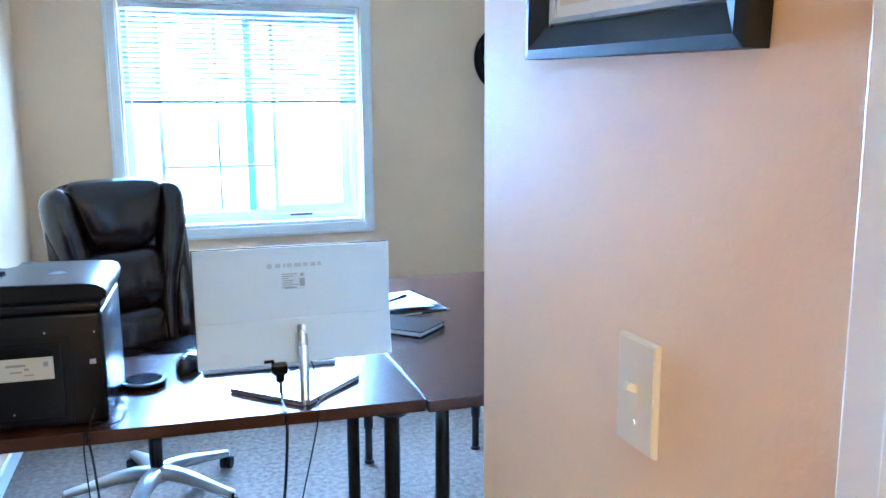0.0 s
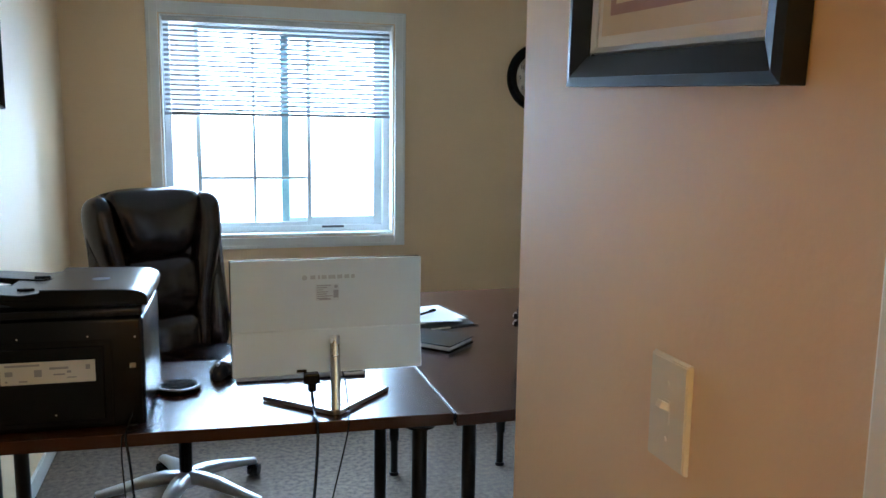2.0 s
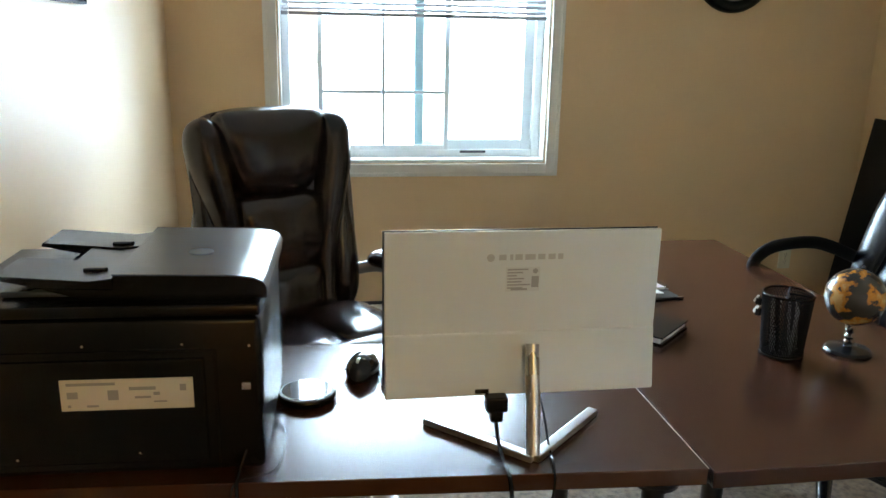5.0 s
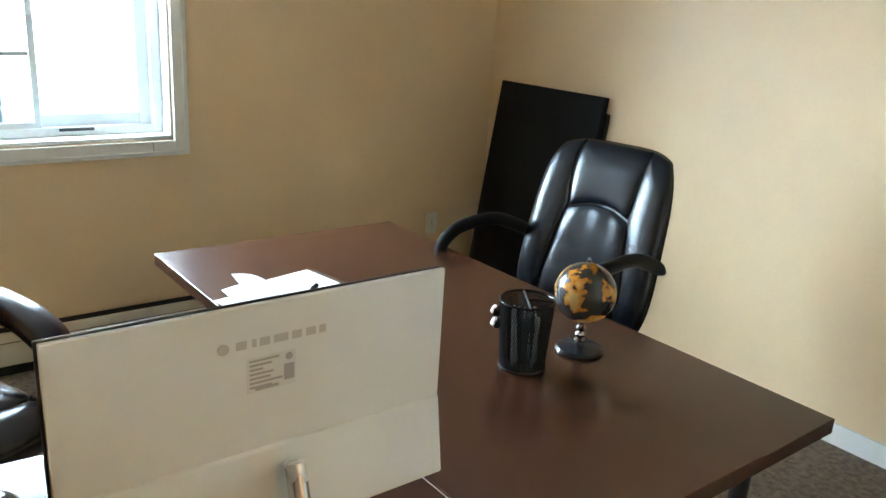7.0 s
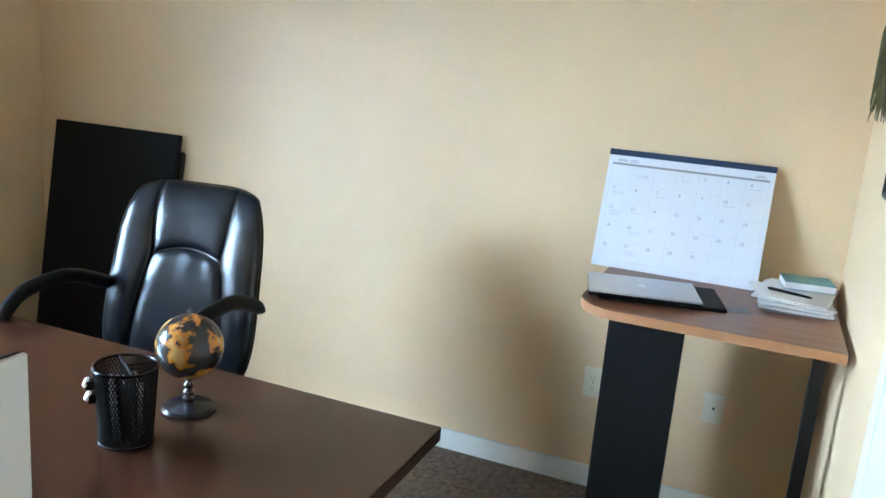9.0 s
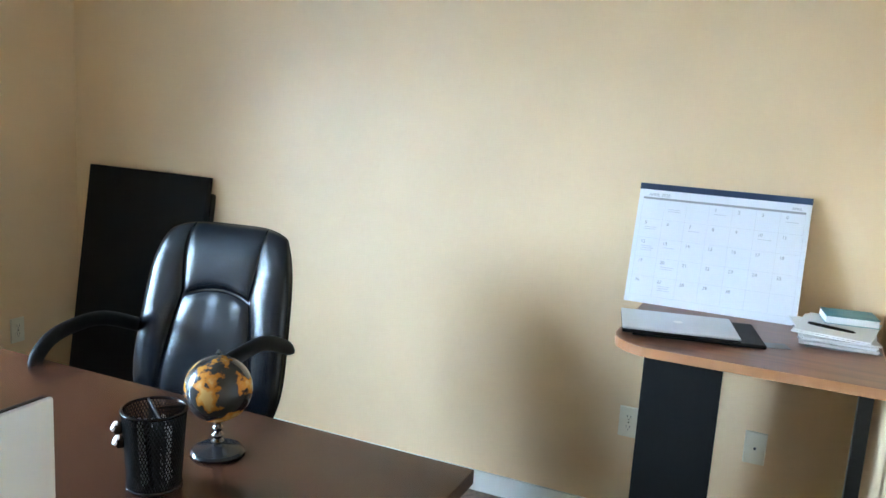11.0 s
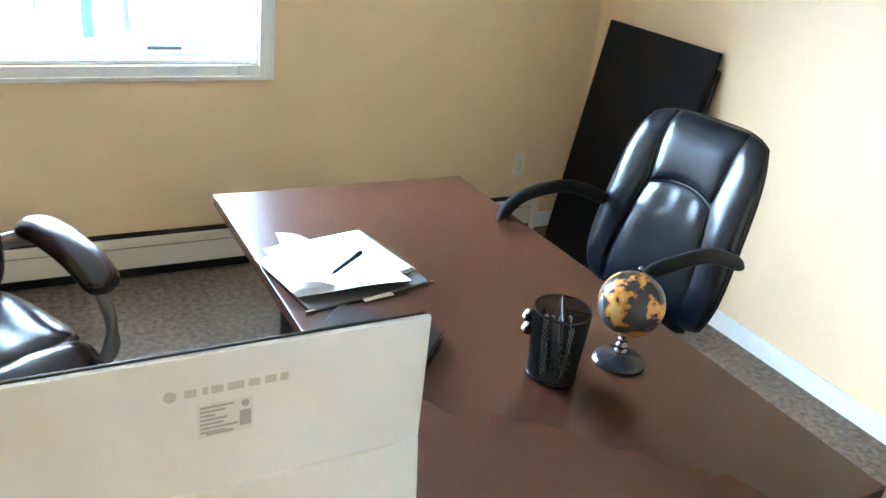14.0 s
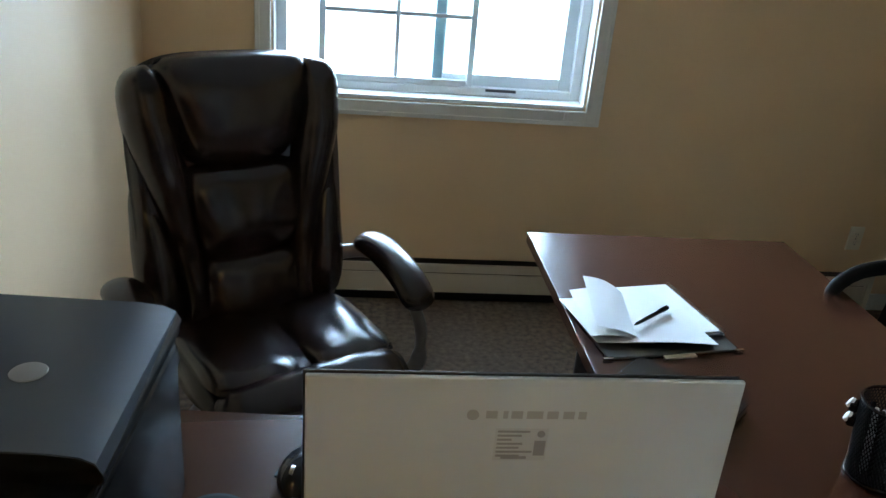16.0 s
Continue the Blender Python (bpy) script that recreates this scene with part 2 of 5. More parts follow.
wall("wall_closure", [(XE, XE + T, -1.6, YS - T, 0, ZC), (1.17, XE, -1.6, -1.48, 0, ZC)])


# ---- trim, window, door ----
def strip(name, boxes, material=TRIM, label="", bevel=0.003, parent=None):
    bm = bmesh.new()
    for b in boxes:
        box(bm, *b, bevel=bevel)
    return part(name, bm, material, parent, label, kind="" if parent else "structure")


BB, BT = 0.085, 0.014
strip("baseboard", [(XW, XW + BT, 0.61, YN, 0, BB)], label="white painted wooden baseboard along the west wall")
strip("baseboard", [(XE - BT, XE, YS, YN, 0, BB)], label="white painted wooden baseboard along the east wall")
strip("baseboard", [(2.84, XE - BT - 0.002, YN - BT, YN, 0, BB)], label="white painted wooden baseboard beside the heater")
strip("baseboard", [(HX + 0.002, XE - BT - 0.002, YS, YS + BT, 0, BB)], label="white painted wooden baseboard along the south wall")
strip("baseboard", [(HX - BT, HX, 0.62, YS, 0, BB)], label="white painted wooden baseboard in the entry")
strip("baseboard", [(XW + BT + 0.002, DX0 - 0.08, DY1, DY1 + BT, 0, BB)], label="white painted wooden baseboard beside the door")


def window():
    w = thing("window_1", "white vinyl sliding window, one sash with thin grilles, sash open a crack", "window", (WX0 + WX1) / 2, YN, WZ0)
    w["kind"] = "structure"
    inv = Matrix.Translation((-(WX0 + WX1) / 2, -YN, -WZ0))
    cx0, cx1, cz0, cz1, cw = WX0 - 0.068, WX1 + 0.068, WZ0 - 0.07, WZ1 + 0.065, 0.062

    def p(name, boxes, material, label="", bevel=0.003, parent=w, shift=inv):
        bm = bmesh.new()
        for b in boxes:
            box(bm, *b, bevel=bevel)
        bm.transform(shift)
        return part(name, bm, material, parent, label)

    y0, y1 = YN - 0.018, YN
    p("casing", [(cx0, cx0 + cw, y0, y1, cz0, cz1), (cx1 - cw, cx1, y0, y1, cz0, cz1), (cx0 + cw, cx1 - cw, y0, y1, cz1 - cw, cz1), (cx0 + cw, cx1 - cw, y0, y1, cz0, cz0 + cw)], TRIM, "white painted window casing")
    p("casing_bead", [(cx0 + 0.012, cx0 + 0.02, y0 - 0.005, y0, cz0 + 0.012, cz1 - 0.012), (cx1 - 0.02, cx1 - 0.012, y0 - 0.005, y0, cz0 + 0.012, cz1 - 0.012), (cx0 + 0.02, cx1 - 0.02, y0 - 0.005, y0, cz0 + 0.012, cz0 + 0.02), (cx0 + 0.02, cx1 - 0.02, y0 - 0.005, y0, cz1 - 0.02, cz1 - 0.012)], TRIM, "", 0.002)
    j = 0.012
    p("jamb_liner", [(WX0 - j + 0.006, WX0 + 0.006, YN + 0.001, YN + 0.155, WZ0, WZ1), (WX1 - 0.006, WX1 - 0.006 + j, YN + 0.001, YN + 0.155, WZ0, WZ1), (WX0 + 0.006, WX1 - 0.006, YN + 0.001, YN + 0.155, WZ1 - 0.006, WZ1 + 0.006), (WX0 + 0.006, WX1 - 0.006, YN - 0.004, YN + 0.155, WZ0 - 0.004, WZ0 + 0.012)], TRIM, "white wooden jamb and sill")
    fx0, fx1, fz0, fz1 = WX0 + 0.006, WX1 - 0.006, WZ0 + 0.012, WZ1 - 0.006
    p("window_frame", [(fx0, fx0 + 0.04, YN + 0.085, YN + 0.15, fz0, fz1), (fx1 - 0.04, fx1, YN + 0.085, YN + 0.15, fz0, fz1), (fx0 + 0.04, fx1 - 0.04, YN + 0.085, YN + 0.15, fz0, fz0 + 0.035), (fx0 + 0.04, fx1 - 0.04, YN + 0.085, YN + 0.15, fz1 - 0.035, fz1)], VINYL, "white vinyl frame")

    def sash(x0, x1, y, name, bars_v, bars_h, st=0.026):
        z0, z1 = fz0 + 0.033, fz1 - 0.033
        s = p(name, [(x0, x0 + st, y, y + 0.022, z0, z1), (x1 - st, x1, y, y + 0.022, z0, z1), (x0 + st, x1 - st, y, y + 0.022, z0, z0 + st), (x0 + st, x1 - st, y, y + 0.022, z1 - st, z1)], VINYL, "white vinyl sash")
        for x in bars_v:
            p("muntin", [(x - 0.009, x + 0.009, y + 0.004, y + 0.0105, z0 + st, z1 - st)], VINYL, parent=s)
        xs = [x0 + st] + list(bars_v) + [x1 - st]
        for z in bars_h:
            p("muntin", [(a + 0.009 * (a in bars_v), b - 0.009 * (b in bars_v), y + 0.004, y + 0.0105, z - 0.009, z + 0.009) for a, b in zip(xs, xs[1:])], VINYL, parent=s)
        g = p("pane", [(x0 + st, x1 - st, y + 0.012, y + 0.015, z0 + st, z1 - st)], GLASS, "clear glass pane", 0, parent=s)
        g.visible_shadow = False
        return s

    sash(0.232, 0.872, YN + 0.09, "sliding_sash", [0.548], [1.228])
    sash(0.70, fx1 - 0.038, YN + 0.118, "fixed_sash", [], [], 0.05)
    # added strip over the fixed sash's stile, its shaded teal look put into colour
    p("stile_shade_strip", [(0.702, 0.742, YN + 0.1135, YN + 0.1175, fz0 + 0.036, fz1 - 0.036)], STILE_SHADE, "grey-green strip for the shaded vinyl stile seen through the sash", 0.001)
    p("cord_cleat", [(1.255, 1.268, YN - 0.030, YN - 0.018, WZ0 - 0.045, WZ0 - 0.005), (1.248, 1.275, YN - 0.033, YN - 0.026, WZ0 - 0.012, WZ0 - 0.004)], WPLAST, "small white plastic cord cleat on the casing", 0.002)
    p("sash_latch", [(0.93, 1.06, YN + 0.078, YN + 0.088, fz0 + 0.02, fz0 + 0.032)], INKD, "dark sash latch on the sill track", 0.002)
    return w


# darker teal grey that paints the shade on the white vinyl stile
STILE_SHADE = mat("shaded_vinyl_stile", (0.24, 0.36, 0.38), 0.4, var=0.1, scale=10)
GLASS = bpy.data.materials.new("window_glass")
GLASS.use_nodes = True
gb = GLASS.node_tree.nodes["Principled BSDF"]
gb.inputs["Transmission Weight"].default_value, gb.inputs["Roughness"].default_value, gb.inputs["IOR"].default_value = 1.0, 0.0, 1.45
gb.inputs["Base Color"].default_value = (0.95, 0.98, 0.97, 1)
window()


def blind():
    b = thing("window_blind", "white mini blind, half raised with open slats greyed for shade, in the window", "window blind", 0.70, YN + 0.04, 1.59)
    x0, x1 = -0.628, 0.630
    top = WZ1 - 0.008 - 1.59
    bm = bmesh.new()
    box(bm, x0, x1, -0.016, 0.02, top - 0.028, top, 0.002)
    part("headrail", bm, WPLAST, b, "white metal headrail")
    bm = bmesh.new()
    box(bm, x0, x1, -0.012, 0.014, -0.012, 0.006, 0.003)
    part("bottom_rail", bm, BLIND, b, "white bottom rail, greyed for shade like the slats")
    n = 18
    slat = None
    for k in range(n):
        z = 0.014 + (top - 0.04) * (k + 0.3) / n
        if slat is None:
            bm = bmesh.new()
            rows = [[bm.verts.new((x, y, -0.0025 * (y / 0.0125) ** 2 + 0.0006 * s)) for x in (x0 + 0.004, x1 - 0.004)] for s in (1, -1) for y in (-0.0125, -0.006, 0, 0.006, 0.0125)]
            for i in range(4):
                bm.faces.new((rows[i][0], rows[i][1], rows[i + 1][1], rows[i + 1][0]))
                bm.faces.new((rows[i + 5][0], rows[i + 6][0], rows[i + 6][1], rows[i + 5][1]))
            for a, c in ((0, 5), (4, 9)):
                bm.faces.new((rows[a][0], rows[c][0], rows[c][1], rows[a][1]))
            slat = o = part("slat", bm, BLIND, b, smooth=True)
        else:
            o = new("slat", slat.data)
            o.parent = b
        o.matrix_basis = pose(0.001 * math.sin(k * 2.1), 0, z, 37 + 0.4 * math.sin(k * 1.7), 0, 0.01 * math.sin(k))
    for x in (-0.44, 0.0, 0.44):
        bm = bmesh.new()
        for y in (-0.0135, 0.0145):
            cyl(bm, x, y, 0, top - 0.02, 0.0008, n=6)
        part("ladder_cord", bm, WPLAST, b)
    bm = bmesh.new()
    cyl(bm, -0.595, -0.018, -0.10, top - 0.03, 0.003, n=8)
    part("tilt_wand", bm, WPLAST, b, "clear-white tilt wand")
    return b


blind()


def heater():
    h = thing("baseboard_heater", "beige enamelled baseboard heater under the window along the wall", "heater", XW + 0.02, YN, 0.0)
    L = 2.79 - XW
    bm = bmesh.new()
    box(bm, 0, L, -0.055, -0.002, 0.05, 0.143, 0.003)
    part("front_panel", bm, HEATER, h, "beige front panel")
    bm = bmesh.new()
    box(bm, 0, L, -0.06, -0.002, 0.149, 0.19, 0.003)
    part("damper", bm, HEATER, h, "beige sloped top damper")
    # black plate paints the shade lines between panel and damper and along the top
    bm = bmesh.new()
    box(bm, 0.005, L - 0.005, -0.05, -0.0015, 0.052, 0.1925, 0.001)
    part("backplate", bm, BMATT, h, "back plate coloured black for the shade in the gaps")
    # dark strip put in for the shade under the front panel
    bm = bmesh.new()
    box(bm, 0.002, L - 0.002, -0.05, -0.041, 0.01, 0.05, 0.001)
    part("under_panel_shade", bm, BMATT, h, "dark strip for the shade below the panel")
    bm = bmesh.new()
    box(bm, L, L + 0.03, -0.063, -0.002, 0.012, 0.2, 0.005)
    part("end_cap", bm, HEATER, h)


heater()

# door frame
strip("door_frame", [(DX0 - 0.02, DX0, DY0 - 0.002, DY1 + 0.002, 0, DZ), (DX1, DX1 + 0.015, DY0 - 0.002, DY1 + 0.002, 0, DZ), (DX0 - 0.02, DX1 + 0.015, DY0 - 0.002, DY1 + 0.002, DZ, DZ + 0.02)], label="white painted door jamb")
strip("door_stop", [(DX1 - 0.012, DX1, DY0 + 0.03, DY1 - 0.042, 0, DZ), (DX0, DX0 + 0.012, DY0 + 0.03, DY1 - 0.042, 0, DZ), (DX0 + 0.012, DX1 - 0.012, DY0 + 0.03, DY1 - 0.042, DZ - 0.012, DZ)], label="white painted door stop")
strip("trim", [(DX0 - 0.085, DX0 - 0.015, DY0 - 0.018, DY0, 0, DZ + 0.07), (DX1 + 0.005, DX1 + 0.075, DY0 - 0.018, DY0, 0, DZ + 0.07), (DX0 - 0.015, DX1 + 0.005, DY0 - 0.018, DY0, DZ + 0.005, DZ + 0.07)], label="white door casing on the hall side")
strip("trim", [(DX0 - 0.085, DX0 - 0.015, DY1, DY1 + 0.018, 0, DZ + 0.07), (DX0 - 0.015, HX - 0.002, DY1, DY1 + 0.018, DZ + 0.005, DZ + 0.07)], label="white door casing on the room side")


def door():
    # hinge at the west jamb, swung wide into the room
    d = thing("door_1", "white moulded panel door with brushed lever, standing wide open", "door", DX0 + 0.004, DY1 + 0.004, 0.012, 95.4)
    d["kind"] = "structure"
    W, H, t = 0.762, 2.02, 0.035
    bm = bmesh.new()
    cols = ((0.115, 0.345), (0.417, 0.647))
    rws = ((0.22, 0.80), (1.00, 1.90))
    xs = sorted({0, W} | {v for c in cols for v in c})
    zs = sorted({0, H} | {v for r in rws for v in r})
    for x0, x1 in zip(xs, xs[1:]):
        for z0, z1 in zip(zs, zs[1:]):
            if (x0, x1) in cols and (z0, z1) in rws:
                box(bm, x0, x1, -t + 0.009, -0.009, z0, z1)
            else:
                box(bm, x0, x1, -t, 0, z0, z1)
    part("leaf", bm, DOORW, d, "white painted stiles and rails")
    for c in cols:
        for r in rws:
            for s, y in ((1, -0.009), (-1, -t + 0.009)):
                bm = bmesh.new()
                g = 0.03
                a = [(c[0], r[0]), (c[1], r[0]), (c[1], r[1]), (c[0], r[1])]
                rings = []
                for off, h in ((0.0, 0.0085), (0.008, 0.0075), (0.018, 0.001), (0.03, 0.001), (0.05, 0.007), (0.06, 0.0075)):
                    rings.append([bm.verts.new((x + (off if x == c[0] else -off), y + s * h, z + (off if z == r[0] else -off))) for x, z in a])
                for p, q in zip(rings, rings[1:]):
                    for k in range(4):
                        bm.faces.new((p[k], p[(k + 1) % 4], q[(k + 1) % 4], q[k]))
                bm.faces.new(rings[-1])
                part("panel", bm, DOORW, d, "raised moulded panel", smooth=True, angle=50)
    for s, y in ((-1, -t), (1, 0.0)):
        bm = bmesh.new()
        m = Matrix.Translation((W - 0.07, y, 1.03)) @ pose(0, 0, 0, -90 * s, 0, 0)
        lathe(bm, [(0.033, 0), (0.033, 0.004), (0.028, 0.010), (0.014, 0.013), (0.013, 0.013)], 28, m)
        h = part("door_handle", bm, NICKEL, d, "brushed nickel lever handle", smooth=True)
        bm = bmesh.new()
        cyl(bm, 0, 0, 0.010, 0.05, 0.011, n=20, m=m)
        part("neck", bm, NICKEL, h, smooth=True)
        bm = bmesh.new()
        tube(bm, curve_pts([(W - 0.058, y + s * 0.05, 1.03), (W - 0.10, y + s * 0.052, 1.031), (W - 0.15, y + s * 0.05, 1.028), (W - 0.18, y + s * 0.045, 1.026)]), 0.011, 12, 0.8)
        part("lever", bm, NICKEL, h, smooth=True)
    bm = bmesh.new()
    box(bm, W, W + 0.002, -0.03, -0.005, 1.00, 1.06)
    part("latch_plate", bm, NICKEL, d)
    for z in (0.2, 1.0, 1.8):
        bm = bmesh.new()
        cyl(bm, 0.0, 0.002, z - 0.045, z + 0.045, 0.006, n=12)
        part("hinge", bm, NICKEL, d, "nickel hinge")


door()


# ---- desk ----
def leg(bm, x, y, top, m=None):
    cyl(bm, x, y, 0.16, top, 0.0215, n=20)
    cyl(bm, x, y, 0.012, 0.16, 0.0165, n=20)
    cyl(bm, x, y, 0.0, 0.014, 0.022, n=20)
    cyl(bm, x, y, top - 0.006, top, 0.045, n=20)


def desk_main():
    x0, x1, y0, y1 = 0.932, 1.773, 2.154, 3.811
    d = thing("desk", "long dark espresso laminate desk on black tubular steel legs", "desk", x0, y0, 0)
    bm = bmesh.new()
    box(bm, 0, x1 - x0, 0, y1 - y0, 0.706, 0.74, 0.002)
    part("tabletop", bm, DESK, d, "dark espresso wood-grain top")
    for x, y in ((1.048, 3.436), (1.54, 3.42), (1.66, 2.27), (1.02, 2.31)):
        bm = bmesh.new()
        leg(bm, x - x0, y - y0, 0.706)
        part("leg", bm, BLACK, d, "black tubular steel leg", smooth=True)


def desk_return():
    d = thing("desk", "dark espresso laminate side desk butted against the long desk", "desk", 0.927, 2.168, 0)
    bm = bmesh.new()
    a = radians(-3.5)
    L, D = 1.345, 0.64
    pts = [(0, 0), (0, D - 0.0), (-L * math.cos(a) + D * math.sin(-a) * 1.0, -L * math.sin(a) + D * math.cos(a)), (-L * math.cos(a), -L * math.sin(a))]
    lo = [bm.verts.new((x, y, 0.706)) for x, y in pts]
    hi = [bm.verts.new((x, y, 0.74)) for x, y in pts]
    bm.faces.new(lo), bm.faces.new(hi[::-1])
    for k in range(4):
        bm.faces.new((lo[k], lo[(k + 1) % 4], hi[(k + 1) % 4], hi[k]))
    bmesh.ops.bevel(bm, geom=list(bm.edges), offset=0.002, segments=2, profile=0.5, affect="EDGES")
    part("tabletop", bm, DESK2, d, "dark espresso wood-grain top")
    for x, y in ((0.84, 2.205), (-0.245, 2.29), (-0.29, 2.80), (0.84, 2.74)):
        bm = bmesh.new()
        leg(bm, x - 0.927, y - 2.168, 0.706)
        part("leg", bm, BLACK, d, "black tubular steel leg", smooth=True)
    bm = bmesh.new()
    box(bm, -0.0008, 0.0008, 0.0, D, 0.7395, 0.7405)
    part("edge_banding", bm, LABELP, d, "pale worn edge line at the seam")


desk_main()
desk_return()


def monitor():
    mo = thing("computer_monitor", "thin white-backed computer monitor on a silver V-foot stand on desk", "monitor", 0.6125, 2.36, 0.74)
    bm = bmesh.new()
    box(bm, -0.270, 0.26, 0.0005, 0.004, 0.088, 0.412, 0.001)
    part("screen", bm, BLACK, mo, "black glossy screen and rim")
    bm = bmesh.new()
    box(bm, -0.267, 0.265, -0.008, 0.0, 0.205, 0.410, 0.002)
    part("upper_shell", bm, MONW, mo, "thin white upper back shell")
    bm = bmesh.new()
    v = box(bm, -0.267, 0.265, -0.03, 0.0, 0.089, 0.212, 0.004)
    for q in v:
        if q.co.y < -0.01 and q.co.z > 0.15:
            q.co.y += 0.018
    part("lower_shell", bm, MONW, mo, "thicker white lower back shell")
    for k in range(7):
        bm = bmesh.new()
        w = (0.014, 0.006, 0.014, 0.020, 0.014, 0.014, 0.010)[k]
        x = 0.0 + (-0.045, -0.028, -0.014, 0.008, 0.030, 0.050, 0.067)[k]
        box(bm, x - w / 2, x + w / 2, -0.0084, -0.008, 0.354, 0.365)
        part("emblem_bar", bm, PALEINK, mo)
    bm = bmesh.new()
    lathe(bm, [(0.0045, 0), (0.0075, 0), (0.0075, 0.0008), (0.0045, 0.0008)], 20, Matrix.Translation((-0.068, -0.008, 0.359)) @ pose(0, 0, 0, 90))
    part("emblem", bm, PALEINK, mo, "grey round emblem")
    bm = bmesh.new()
    box(bm, -0.038, 0.028, -0.0086, -0.008, 0.292, 0.340)
    lb = part("rating_label", bm, SILVLABEL, mo, "pale rating label")
    bm = bmesh.new()
    for k in range(7):
        box(bm, -0.035, -0.035 + (0.04, 0.03, 0.018, 0.032, 0.028, 0.045, 0.03)[k], -0.0092, -0.0086, 0.334 - 0.006 * k, 0.334 - 0.006 * k + 0.0028)
    cylm = Matrix.Translation((0.019, -0.0086, 0.332)) @ pose(0, 0, 0, 90)
    cyl(bm, 0, 0, 0, 0.0006, 0.005, n=16, m=cylm)
    box(bm, 0.012, 0.026, -0.0092, -0.0086, 0.300, 0.322)
    box(bm, -0.028, 0.004, -0.0092, -0.0086, 0.2945, 0.2985)
    part("print", bm, INK, lb, kind="stuff")
    bm = bmesh.new()
    tube(bm, [(0.01, -0.042, 0.198), (0.006, -0.083, 0.10), (0.0, -0.122, 0.010)], 0.0135, 20, 1.3)
    part("stand_neck", bm, SILVER, mo, "silver round stand neck", smooth=True)
    bm = bmesh.new()
    for x in (-0.178, 0.174):
        a, b = Vector((0.0, -0.130, 0)), Vector((x, 0.045, 0))
        d = (b - a).normalized()
        box(bm, 0, (b - a).length, -0.011, 0.011, 0.001, 0.014, 0.002, m=Matrix.Translation(a) @ pose(0, 0, 0, 0, 0, math.degrees(math.atan2(d.y, d.x))))
    part("stand_foot", bm, SILVER, mo, "silver V-shaped foot")
    for x0, x1 in ((-0.095, -0.068), (0.018, 0.026)):
        bm = bmesh.new()
        box(bm, x0, x1, -0.034, -0.029, 0.096, 0.104, 0.001)
        part("port", bm, BPLAST, mo, "black video port")


monitor()


def cable(name, pts, r, label, steps=8):
    bm = bmesh.new()
    tube(bm, curve_pts(pts, steps), r, 8)
    return solo(name, bm, BPLAST, label, "cable", smooth=True)


def video_cable():
    c = thing("video_cable", "thick black video cable hanging over the desk edge", "cable", 0.557, 2.313, 0.83)
    bm = bmesh.new()
    box(bm, -0.022, 0.02, -0.016, 0.014, -0.022, 0.008, 0.004)
    box(bm, -0.012, 0.012, -0.010, 0.010, -0.045, -0.02, 0.003)
    part("plug", bm, BPLAST, c, "black wide plug")
    bm = bmesh.new()
    tube(bm, curve_pts([(0, 0, -0.03), (0.0, -0.02, -0.07), (-0.003, -0.09, -0.082), (-0.005, -0.15, -0.085), (-0.008, -0.178, -0.14), (-0.02, -0.17, -0.3), (-0.05, -0.13, -0.5), (-0.10, -0.07, -0.7), (-0.15, 0.02, -0.815), (-0.2, 0.2, -0.822)]), 0.0042, 8)
    part("cord", bm, BPLAST, c, smooth=True)


video_cable()
cable("power_cable", [(0.645, 2.345, 0.835), (0.652, 2.32, 0.80), (0.650, 2.26, 0.75), (0.642, 2.20, 0.746), (0.63, 2.165, 0.70), (0.59, 2.19, 0.50), (0.55, 2.26, 0.25), (0.52, 2.35, 0.02), (0.5, 2.5, 0.008)], 0.0022, "thin black power cable beside the monitor stand")


